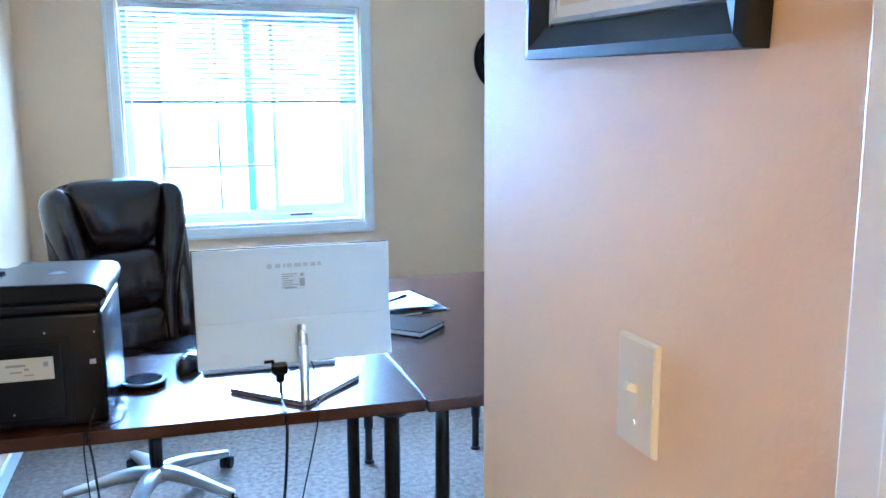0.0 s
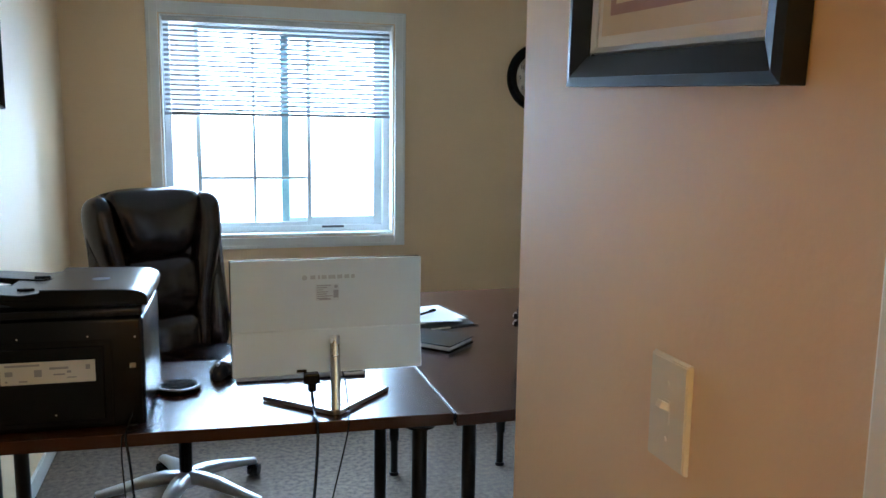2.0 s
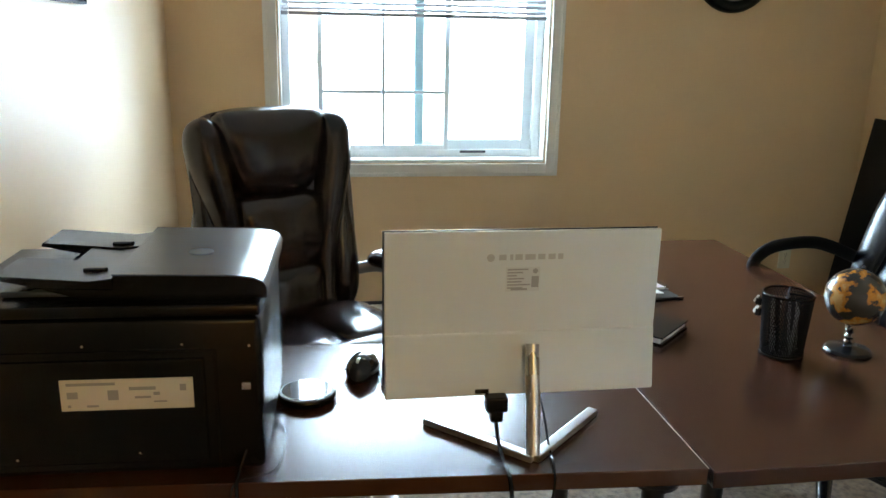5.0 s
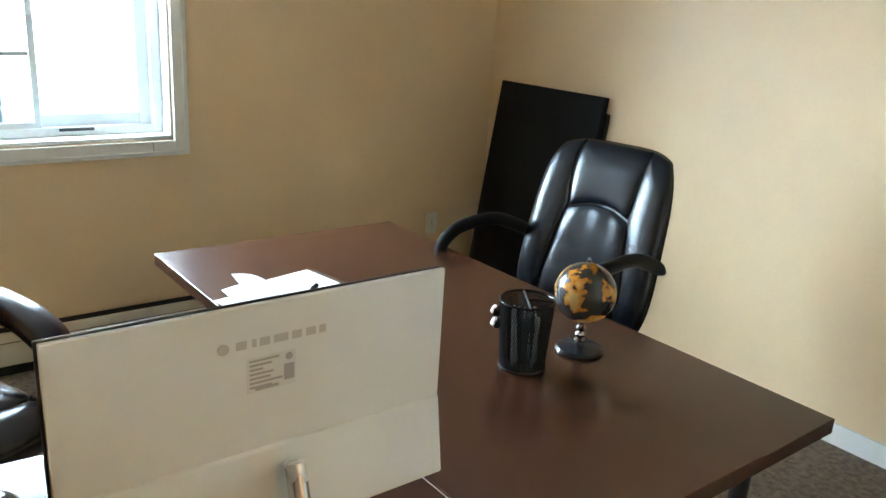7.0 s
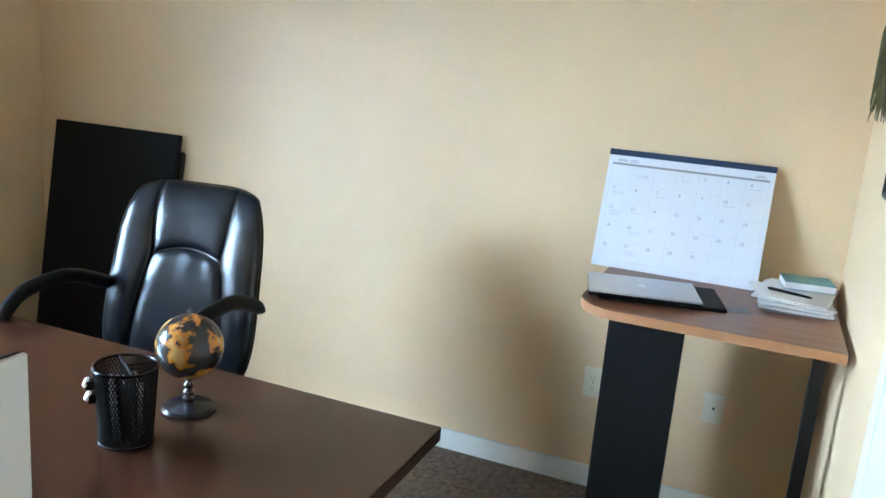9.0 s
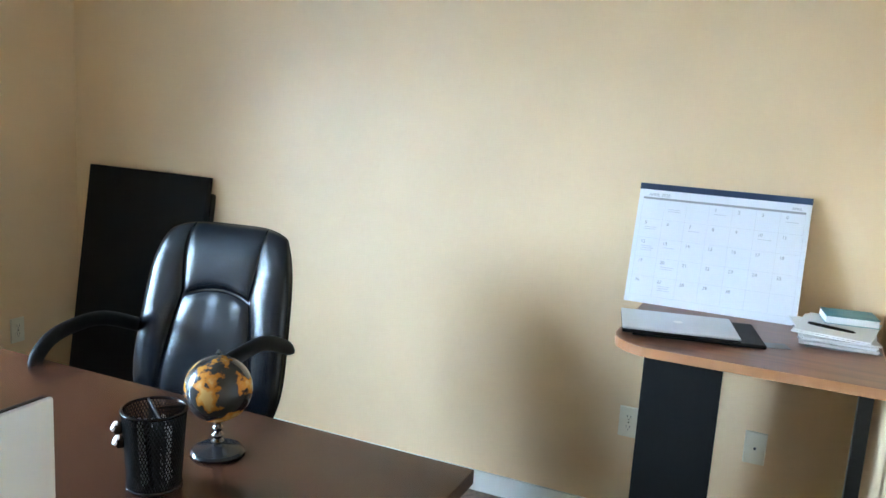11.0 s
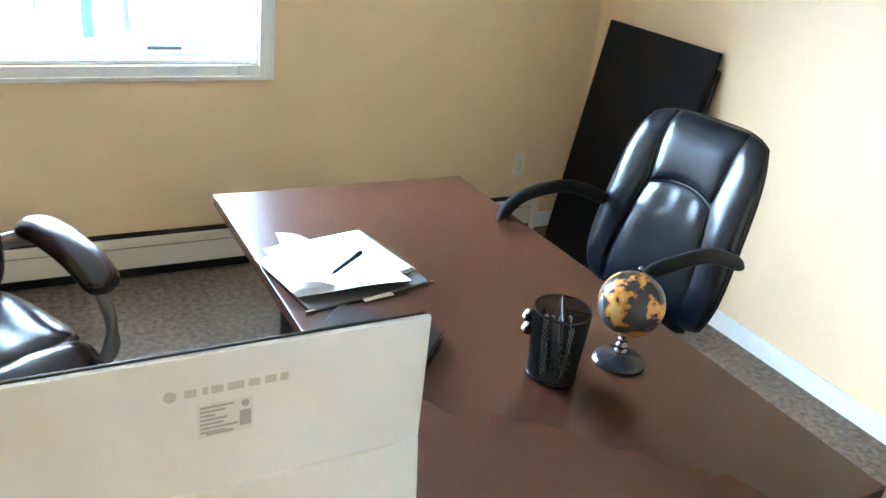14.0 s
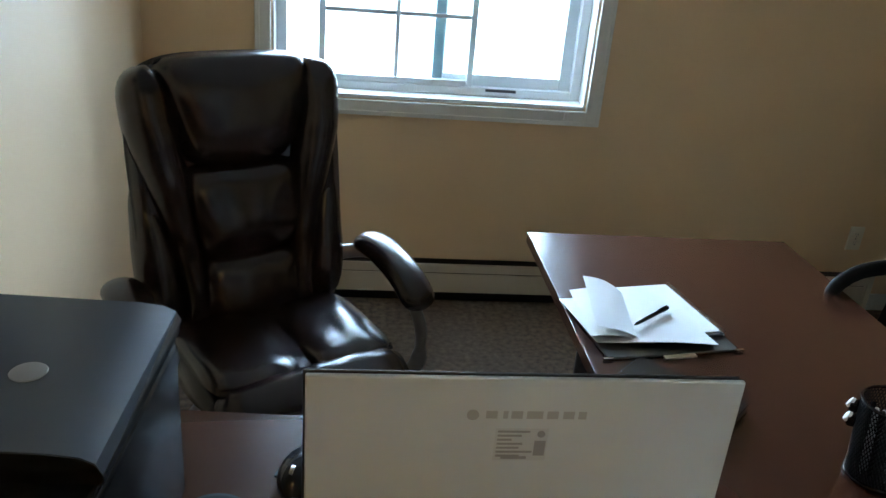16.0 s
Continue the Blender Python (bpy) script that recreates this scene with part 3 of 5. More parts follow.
def printer():
    p = thing("printer", "black office printer with grey document feeder on the desk", "printer", -0.125, 2.445, 0.74, -2.0)
    bm = bmesh.new()
    box(bm, -0.26, 0.26, -0.19, 0.19, 0.012, 0.295, 0.012, seg=3)
    part("body", bm, BPLAST, p, "black plastic body", smooth=True)
    bm = bmesh.new()
    box(bm, -0.24, 0.165, -0.196, -0.189, 0.035, 0.225, 0.004)
    part("rear_cover", bm, BPLAST, p, "black rear access cover")
    bm = bmesh.new()
    box(bm, -0.070, 0.145, -0.1985, -0.196, 0.138, 0.193)
    lb = part("rating_label", bm, LABELP, p, "cream rating label with printing")
    bm = bmesh.new()
    for x, w, z, h in ((-0.105, 0.09, 0.155, 0.005), (-0.105, 0.02, 0.132, 0.012), (-0.03, 0.02, 0.128, 0.018), (0.01, 0.05, 0.145, 0.006), (0.02, 0.03, 0.13, 0.004), (0.055, 0.025, 0.122, 0.003), (0.105, 0.012, 0.142, 0.012), (-0.07, 0.022, 0.116, 0.004), (-0.105, 0.006, 0.116, 0.005), (0.055, 0.012, 0.135, 0.006)):
        box(bm, x * 0.87 + 0.032, x * 0.87 + 0.032 + w * 0.87, -0.1992, -0.1985, z + 0.028, z + 0.028 + h)
    part("print", bm, INK, lb, kind="stuff")
    for x, y, z in ((-0.19, -0.190, 0.245), (-0.03, -0.190, 0.25), (0.13, -0.190, 0.25), (0.24, -0.190, 0.245), (-0.15, -0.196, 0.05), (0.05, -0.196, 0.055)):
        bm = bmesh.new()
        cyl(bm, 0, 0, 0, 0.002, 0.0024, n=10, m=Matrix.Translation((x, y, z)) @ pose(0, 0, 0, 90))
        part("screw", bm, NICKEL, p, "small bright screw")
    bm = bmesh.new()
    box(bm, 0.225, 0.24, -0.194, -0.19, 0.165, 0.178, 0.001)
    part("phone_port", bm, NICKEL, p, "small grey socket")
    bm = bmesh.new()
    for x0_, x1_, y0_, y1_ in ((0.18, 0.185, 0.02, 0.235), (-0.25, 0.185, 0.235, 0.24)):
        box(bm, x0_, x1_, -0.1925, -0.189, y0_, y1_, 0.001)
    part("rear_rib", bm, BPLAST, p)
    bm = bmesh.new()
    box(bm, -0.26, 0.26, -0.192, 0.192, 0.297, 0.318, 0.006, seg=3)
    part("scanner_lid", bm, BPLAST, p, "black scanner lid", smooth=True)
    # document feeder: a profile in x and z, drawn along y
    prof = [(0.27, 0.319), (0.27, 0.336), (0.263, 0.347), (0.248, 0.354), (0.215, 0.359), (0.02, 0.363), (0.018, 0.338), (-0.10, 0.342), (-0.02, 0.319)]
    bm = bmesh.new()
    a = [bm.verts.new((x, -0.162, z)) for x, z in prof]
    b = [bm.verts.new((x, 0.165, z)) for x, z in prof]
    bm.faces.new(a[::-1]), bm.faces.new(b)
    for k in range(len(prof)):
        bm.faces.new((a[k], a[(k + 1) % len(prof)], b[(k + 1) % len(prof)], b[k]))
    part("feeder_side", bm, BPLAST, p, "black feeder housing", smooth=True, angle=35)
    bm = bmesh.new()
    top = [(0.272, 0.336), (0.265, 0.349), (0.249, 0.357), (0.215, 0.361), (0.02, 0.365)]
    g = [[bm.verts.new((x, y, z + dz)) for x, z in top] for y in (-0.167, 0.17) for dz in (0.0015, -0.001)]
    for k in range(4):
        bm.faces.new((g[0][k], g[0][k + 1], g[2][k + 1], g[2][k]))
        bm.faces.new((g[1][k], g[3][k], g[3][k + 1], g[1][k + 1]))
        bm.faces.new((g[0][k], g[1][k], g[1][k + 1], g[0][k + 1]))
        bm.faces.new((g[2][k], g[2][k + 1], g[3][k + 1], g[3][k]))
    bm.faces.new((g[0][0], g[2][0], g[3][0], g[1][0])), bm.faces.new((g[0][4], g[1][4], g[3][4], g[2][4]))
    part("feeder_cover", bm, GREYP, p, "satin grey curved feeder cover", smooth=True, angle=35)
    bm = bmesh.new()
    lathe(bm, [(0.022, 0), (0.021, 0.0012), (0.0, 0.0014)][:2], 28, Matrix.Translation((0.14, -0.02, 0.3642)))
    part("emblem", bm, ARMM, p, "round grey emblem", smooth=True)
    bm = bmesh.new()
    tray = [(0.018, 0.358), (-0.02, 0.353), (-0.13, 0.362), (-0.165, 0.364), (-0.168, 0.358), (-0.10, 0.343), (0.018, 0.339)]
    for y0, y1 in ((-0.162, -0.045), (0.055, 0.165)):
        a = [bm.verts.new((x, y0, z)) for x, z in tray]
        b = [bm.verts.new((x, y1, z)) for x, z in tray]
        bm.faces.new(a[::-1]), bm.faces.new(b)
        for k in range(len(tray)):
            bm.faces.new((a[k], a[(k + 1) % len(tray)], b[(k + 1) % len(tray)], b[k]))
    tray2 = [(0.018, 0.356), (-0.02, 0.350), (-0.075, 0.355), (-0.075, 0.346), (0.018, 0.339)]
    a = [bm.verts.new((x, -0.045, z)) for x, z in tray2]
    b = [bm.verts.new((x, 0.055, z)) for x, z in tray2]
    for k in range(len(tray2)):
        bm.faces.new((a[k], a[(k + 1) % len(tray2)], b[(k + 1) % len(tray2)], b[k]))
    part("paper_tray", bm, BPLAST, p, "black notched paper input tray", smooth=True, angle=30)
    for y in (-0.10, 0.08):
        bm = bmesh.new()
        box(bm, -0.045, -0.005, y - 0.006, y + 0.006, 0.350, 0.360, 0.003)
        part("paper_guide", bm, BPLAST, p)
    bm = bmesh.new()
    box(bm, -0.17, -0.03, -0.14, 0.12, 0.319, 0.330, 0.004)
    part("output_tray", bm, GREYP, p, "grey moulded output tray", smooth=True)
    for x in (-0.22, 0.22):
        for y in (-0.15, 0.15):
            bm = bmesh.new()
            cyl(bm, x, y, 0.0, 0.014, 0.012, n=12)
            part("foot", bm, BMATT, p)


printer()


# ---- chairs ----
def pad(bm, w, h, d, cx=0, cz=0, cy=0, nx=10, nz=12, e=2.6, taper=0.0, curve=0.0, m=None, wrinkle=0.0, seed=0):
    """A stuffed cushion: a rounded slab, thick in the middle, upright in x and z."""
    rows = []
    for side in (-1, 1):
        for j in range(nz + 1):
            v = -1 + 2 * j / nz
            r = []
            for i in range(nx + 1):
                u = -1 + 2 * i / nx
                # squircle mapping
                us, vs = u * (1 - 0.16 * v ** 4), v * (1 - 0.10 * u ** 4)
                f = max(0.0, (1 - abs(u) ** e) * (1 - abs(v) ** e)) ** 0.42
                x = us * w / 2 * (1 + taper * v)
                z = vs * h / 2
                y = side * d / 2 * f + curve * us * us
                if wrinkle and side < 0:
                    y += wrinkle * f * (noise.noise(Vector((x * 14 + seed, z * 9, seed))) + 0.6 * math.sin(x * 55 + seed) * max(0, v) ** 3)
                r.append(bm.verts.new((cx + x, cy + y, cz + z)))
            rows.append(r)
    n = nz + 1
    vs_ = [v for r in rows for v in r]
    for s in (0, 1):
        for j in range(nz):
            for i in range(nx):
                a, b, c, d_ = rows[s * n + j][i], rows[s * n + j][i + 1], rows[s * n + j + 1][i + 1], rows[s * n + j + 1][i]
                bm.faces.new((a, b, c, d_) if s == 0 else (d_, c, b, a))
    bmesh.ops.remove_doubles(bm, verts=vs_, dist=0.0004)
    if m is not None:
        bmesh.ops.transform(bm, matrix=m, verts=[v for v in vs_ if v.is_valid])


def star_base(parent, material, label, r=0.32, turn=10.0, thick=1.0, shift=(0, 0, 0)):
    off = Matrix.Translation(shift)
    bm = bmesh.new()
    for k in range(5):
        a = radians(turn + 72 * k)
        c, s = math.cos(a), math.sin(a)
        tube(bm, [(c * q, s * q, hh) for q, hh in ((0.02, 0.112), (0.08, 0.116), (0.16, 0.106), (0.25, 0.086), (r, 0.068))], [0.030 * thick, 0.029 * thick, 0.026 * thick, 0.021 * thick, 0.017 * thick], 14, 0.7)
    cyl(bm, 0, 0, 0.075, 0.135, 0.036, 0.032)
    bm.transform(off)
    part("star_base", bm, material, parent, label, smooth=True)
    for k in range(5):
        a = radians(turn + 72 * k)
        x, y = math.cos(a) * r, math.sin(a) * r
        bm = bmesh.new()
        for o in (-0.014, 0.014):
            cyl(bm, 0, 0, -0.009, 0.009, 0.026, n=20, m=Matrix.Translation((x, y, 0.027)) @ pose(0, 0, 0, 90, 0, turn + 72 * k + 30) @ Matrix.Translation((0, 0, o)))
        cyl(bm, x, y, 0.03, 0.072, 0.008, n=10)
        bm.transform(off)
        part("castor", bm, BPLAST, parent, "black twin-wheel castor", smooth=True)
    bm = bmesh.new()
    cyl(bm, 0, 0, 0.13, 0.26, 0.026)
    cyl(bm, 0, 0, 0.25, 0.42, 0.016)
    bm.transform(off)
    part("gas_lift", bm, BPLAST, parent, "black gas lift column", smooth=True)


def brown_chair():
    # faces -y before its turn
    c = thing("executive_chair", "large dark brown leather executive chair with silver base behind desk", "chair", 0.19, 3.49, 0, 30)
    star_base(c, SILVER, "silver five-star base", 0.34, turn=6, thick=1.3, shift=(-0.068, -0.088, 0))
    bm = bmesh.new()
    box(bm, -0.12, 0.12, -0.12, 0.14, 0.41, 0.44, 0.008)
    part("seat_plate", bm, BLACK, c)
    s = Matrix.Translation((0, -0.02, 0.50)) @ pose(0, 0, 0, -90)
    bm = bmesh.new()
    pad(bm, 0.56, 0.54, 0.13, m=s, nx=14, nz=14, wrinkle=0.01, seed=3)
    part("seat", bm, BRLEATHER, c, "stuffed brown leather seat", smooth=True, angle=180)
    bm = bmesh.new()
    for x in (-0.135, 0.135):
        pad(bm, 0.25, 0.38, 0.075, m=Matrix.Translation((x, -0.06, 0.555)) @ pose(0, 0, 0, -90), wrinkle=0.014, seed=x * 9)
    pad(bm, 0.52, 0.14, 0.10, m=Matrix.Translation((0, -0.27, 0.52)) @ pose(0, 0, 0, -60), nx=14, wrinkle=0.012, seed=5)
    part("seat_cushion", bm, BRLEATHER, c, "tufted brown seat cushions", smooth=True, angle=180)
    back = Matrix.Translation((0, 0.17, 0.50)) @ pose(0, 0, 0, -9)

    def b(name, label, pads):
        bm = bmesh.new()
        for q in pads:
            mm = q.pop("t", Matrix.Identity(4))
            pad(bm, m=back @ mm, **q)
        return part(name, bm, BRLEATHER, c, label, smooth=True, angle=180)

    b("backrest", "brown leather outer back shell", [dict(w=0.59, h=0.765, d=0.13, cz=0.378, cy=0.05, nx=16, nz=20, taper=0.02, curve=-0.09)])
    b("headrest", "puffy brown head cushion", [dict(w=0.375, h=0.30, d=0.17, cz=0.612, cy=-0.035, nx=24, nz=20, taper=0.24, wrinkle=0.004, seed=1)])
    b("back_cushion", "brown mid-back cushion gathered at its top seam", [dict(w=0.325, h=0.27, d=0.15, cz=0.345, cy=-0.032, nx=28, nz=20, taper=0.09, wrinkle=0.010, seed=2)])
    b("lumbar_cushion", "brown lumbar cushion", [dict(w=0.29, h=0.24, d=0.155, cz=0.115, cy=-0.03, nx=24, nz=16, taper=0.03, wrinkle=0.008, seed=4)])
    up = Matrix(((1, 0, 0, 0), (0, 0, 1, 0), (0, 1, 0, 0), (0, 0, 0, 1)))

    def roll_cushion(name, label, pts, radii, depth, flat, sg):
        # a stuffed roll along a line of (x, z) on the front of the back
        bm = bmesh.new()
        line = curve_pts([(sg * x, z, depth) for x, z in pts], 6)
        n = len(line) - 1
        rs = []
        for k in range(n + 1):
            q = k / 6
            a = min(int(q), len(radii) - 2)
            end = min(k, n - k) / 5
            rs.append((radii[a] + (radii[a + 1] - radii[a]) * (q - a)) * (math.sqrt(max(0.004, 1 - (1 - end) ** 2)) if end < 1 else 1))
        tube(bm, line, rs, 20, flat)
        for v in bm.verts:
            v.co.z -= 0.006 * noise.noise(Vector((v.co.x * 13, v.co.y * 11, sg * 3.0)))
        bm.transform(back @ up)
        part(name, bm, BRLEATHER, c, label, smooth=True, angle=180)

    for sg in (-1, 1):
        roll_cushion("side_bolster", "long brown bolster narrowing towards the seat", [(0.222, 0.735), (0.236, 0.66), (0.224, 0.55), (0.202, 0.44), (0.180, 0.33), (0.163, 0.22), (0.155, 0.10), (0.155, 0.02)], [0.052, 0.062, 0.066, 0.058, 0.046, 0.038, 0.034, 0.034], -0.035, 1.15, sg)
        roll_cushion("side_wing", "brown lower side wing", [(0.262, 0.47), (0.258, 0.38), (0.250, 0.28), (0.242, 0.16), (0.232, 0.02)], [0.022, 0.038, 0.052, 0.060, 0.060], -0.010, 1.15, sg)
    for sg in (-1, 1):
        bm = bmesh.new()
        x = sg * 0.357
        tube(bm, curve_pts([(sg * 0.26, 0.18, 0.66), (x, 0.12, 0.675), (x, 0.0, 0.672), (x, -0.10, 0.642), (x, -0.17, 0.59), (x, -0.192, 0.53), (x - sg * 0.01, -0.19, 0.45), (x - sg * 0.04, -0.15, 0.415), (sg * 0.2, -0.03, 0.425)]), 0.015, 14, 1.5)
        part("arm_frame", bm, ARMM, c, "grey metal loop arm frame", smooth=True)
        bm = bmesh.new()
        line = curve_pts([(x, 0.15, 0.695), (x, 0.08, 0.712), (x, 0.0, 0.708), (x, -0.09, 0.686), (x, -0.150, 0.655), (x, -0.190, 0.622)], 7)
        n = len(line) - 1
        tube(bm, line, [0.054 * max(0.02, 1 - abs(2 * k / n - 1) ** 7) ** 0.45 for k in range(n + 1)], 20, 0.66)
        part("arm_pad", bm, BRLEATHER, c, "padded brown leather arm", smooth=True, angle=180)
    return c


brown_chair()


def black_chair():
    c = thing("office_chair", "black leather office chair with curved arms pushed up to desk", "chair", 1.947, 3.207, 0, -82)
    star_base(c, BPLAST, "black five-star base", 0.29, turn=30)
    bm = bmesh.new()
    box(bm, -0.10, 0.10, -0.10, 0.12, 0.41, 0.44, 0.008)
    part("seat_plate", bm, BLACK, c)
    bm = bmesh.new()
    pad(bm, 0.50, 0.49, 0.11, m=Matrix.Translation((0, -0.02, 0.49)) @ pose(0, 0, 0, -90), nx=14, nz=14)
    part("seat", bm, BLEATHER, c, "padded black leather seat", smooth=True, angle=180)
    back = Matrix.Translation((0, 0.23, 0.47)) @ pose(0, 0, 0, -14)
    bm = bmesh.new()
    pad(bm, 0.53, 0.65, 0.10, cz=0.315, cy=0.03, nx=24, nz=24, taper=-0.06, curve=-0.05, e=4, m=back)
    part("backrest", bm, BLEATHER, c, "black leather back shell", smooth=True, angle=180)

    def skin(u, v, lift):
        # a point on the front of the back shell
        us, vs = u * (1 - 0.16 * v ** 4), v * (1 - 0.10 * u ** 4)
        f = max(0.0, (1 - abs(u) ** 2.8) * (1 - abs(v) ** 3.2)) ** 0.42
        return Vector((us * 0.265 * (1 - 0.06 * v), 0.03 - 0.055 * f - 0.05 * us * us - lift, 0.315 + vs * 0.325))

    def seam(v):
        k = abs(v - 0.24) / (0.76 if v > 0.24 else 1.24)
        return 0.45 + (0.17 if v > 0.24 else 0.20) * k ** (1.0 if v > 0.24 else 0.7)

    def panel(name, label, uv, gather=0.0):
        bm = bmesh.new()
        nx, nz = 20, 22
        f, r = [], []
        for j in range(nz + 1):
            a, b = [], []
            for i in range(nx + 1):
                s, q = -1 + 2 * i / nx, j / nz
                s = math.sin(s * math.pi / 2)
                q = 0.5 - 0.5 * math.cos(q * math.pi)
                u, v = uv(s, q)
                g = max(0.0, (1 - s ** 8) * (1 - (2 * q - 1) ** 8)) ** 0.5
                lift = 0.012 * g + 0.008 * (1 - s * s) * (1 - (2 * q - 1) ** 2) - 0.002
                if gather:
                    lift += gather * g * math.sin(s * 9 + 0.6) * q ** 5
                a.append(bm.verts.new(back @ skin(u, v, lift)))
                b.append(bm.verts.new(back @ skin(u, v, -0.012)))
            f.append(a), r.append(b)
        for j in range(nz):
            for i in range(nx):
                bm.faces.new((f[j][i], f[j][i + 1], f[j + 1][i + 1], f[j + 1][i]))
                bm.faces.new((r[j][i], r[j + 1][i], r[j + 1][i + 1], r[j][i + 1]))
        for j in range(nz):
            bm.faces.new((f[j][0], f[j + 1][0], r[j + 1][0], r[j][0]))
            bm.faces.new((f[j][nx], r[j][nx], r[j + 1][nx], f[j + 1][nx]))
        for i in range(nx):
            bm.faces.new((f[0][i], r[0][i], r[0][i + 1], f[0][i + 1]))
            bm.faces.new((f[nz][i], f[nz][i + 1], r[nz][i + 1], r[nz][i]))
        part(name, bm, BLEATHER, c, label, smooth=True, angle=60)

    def upper(s, q):
        v0 = 0.24 + 0.09 * (1 - s * s)
        v = v0 + (0.985 - v0) * q
        return s * (seam(max(v, 0.24)) - 0.008), v

    def lower(s, q):
        v1 = 0.22 + 0.09 * (1 - s * s)
        v = -0.97 + (v1 + 0.97) * q
        return s * (seam(min(v, 0.24)) - 0.008), v

    panel("upper_panel", "smooth black upper back panel", upper)
    panel("lower_panel", "black lower back panel with gathers at its top seam", lower, 0.003)
    for sg in (-1, 1):
        def side(s, q, sg=sg):
            v = -0.97 + 1.955 * q
            a, b = seam(v) + 0.008, 0.985
            return sg * (a + (b - a) * (0.5 + 0.5 * s * sg)) if sg > 0 else -(a + (b - a) * (0.5 - 0.5 * s)), v
        panel("side_panel", "smooth black side back panel", side)
    for sg in (-1, 1):
        x = sg * 0.27
        bm = bmesh.new()
        tube(bm, curve_pts([(x, 0.31, 0.715), (x, 0.24, 0.752), (x + sg * 0.01, 0.10, 0.802), (x + sg * 0.01, -0.04, 0.806), (x, -0.135, 0.788), (x, -0.182, 0.73), (x - sg * 0.01, -0.175, 0.60), (x - sg * 0.02, -0.14, 0.47), (sg * 0.2, -0.06, 0.43)]), [0.006, 0.010, 0.013, 0.015, 0.016] + [0.017] * 44, 12, 1.35)
        part("arm", bm, BMATT, c, "curved black plastic arm", smooth=True)


black_chair()


def leaning_panel():
    p = thing("tabletop_panel", "black spare tabletop panel leaning in the corner against the east wall", "panel", 2.852, 4.30, 0.0, 0, 0, 8.6)
    bm = bmesh.new()
    box(bm, 0, 0.032, -0.353, 0.353, 0, 1.15, 0.004)
    part("board", bm, BMATT, p, "matt black board")
    bm = bmesh.new()
    box(bm, 0.032, 0.07, -0.355, -0.31, 0.0, 1.08, 0.012)
    part("edge_rail", bm, BLEATHER, p, "glossy black rear edge")


leaning_panel()


# ---- small table in the corner ----
def side_table():
    t = thing("side_table", "small cherry laminate stand with black column leg in the corner", "table", 2.41, 1.305, 0.012)
    bm = bmesh.new()
    r = 0.12
    pts = [(0.655, 0.005), (0.0, 0.005)]
    pts += [(r - r * math.cos(a), 0.715 - r + r * math.sin(a)) for a in [math.pi / 2 * k / 8 for k in range(9)]]
    pts += [(0.655, 0.715)]
    lo = [bm.verts.new((x, y, 0.855)) for x, y in pts]
    hi = [bm.verts.new((x, y, 0.883)) for x, y in pts]
    f1, f2 = bm.faces.new(lo[::-1]), bm.faces.new(hi)
    for k in range(len(pts)):
        bm.faces.new((lo[k], lo[(k + 1) % len(pts)], hi[(k + 1) % len(pts)], hi[k]))
    part("tabletop", bm, CHERRY, t, "reddish cherry wood-grain top")
    bm = bmesh.new()
    q = [(x - (0.003 if x < 0.3 else 0), y + (0.003 if x >= r and y > 0.5 else 0)) for x, y in pts[1:]]
    inn = pts[1:]
    mid = Vector((0.35, 0.36))
    loops = []
    for grow, z in ((-0.002, 0.856), (0.003, 0.856), (0.003, 0.882), (-0.002, 0.882)):
        loops.append([bm.verts.new((x + grow * (1 if x > 0.6 else 0) - grow * (1 if x < r else 0) * (1 - x / r) , y + grow * (1 if y > 0.3 else -1) * (1 if x >= r else x / r), z)) for x, y in inn])
    for a, b in zip(loops, loops[1:] + loops[:1]):
        for k in range(len(inn) - 1):
            bm.faces.new((a[k], a[k + 1], b[k + 1], b[k]))
    part("edge_band", bm, CHERRYEDGE, t, "light orange wooden edge band")
    bm = bmesh.new()
    box(bm, 0.10, 0.128, 0.412, 0.628, -0.012, 0.855, 0.003)
    box(bm, 0.128, 0.50, 0.51, 0.535, -0.012, 0.855, 0.003)
    part("column_leg", bm, BMATT, t, "broad matt black column leg")
    bm = bmesh.new()
    box(bm, 0.08, 0.115, 0.04, 0.075, -0.012, 0.855, 0.003)
    part("post_leg", bm, BLACK, t, "thin black post leg")


side_table()


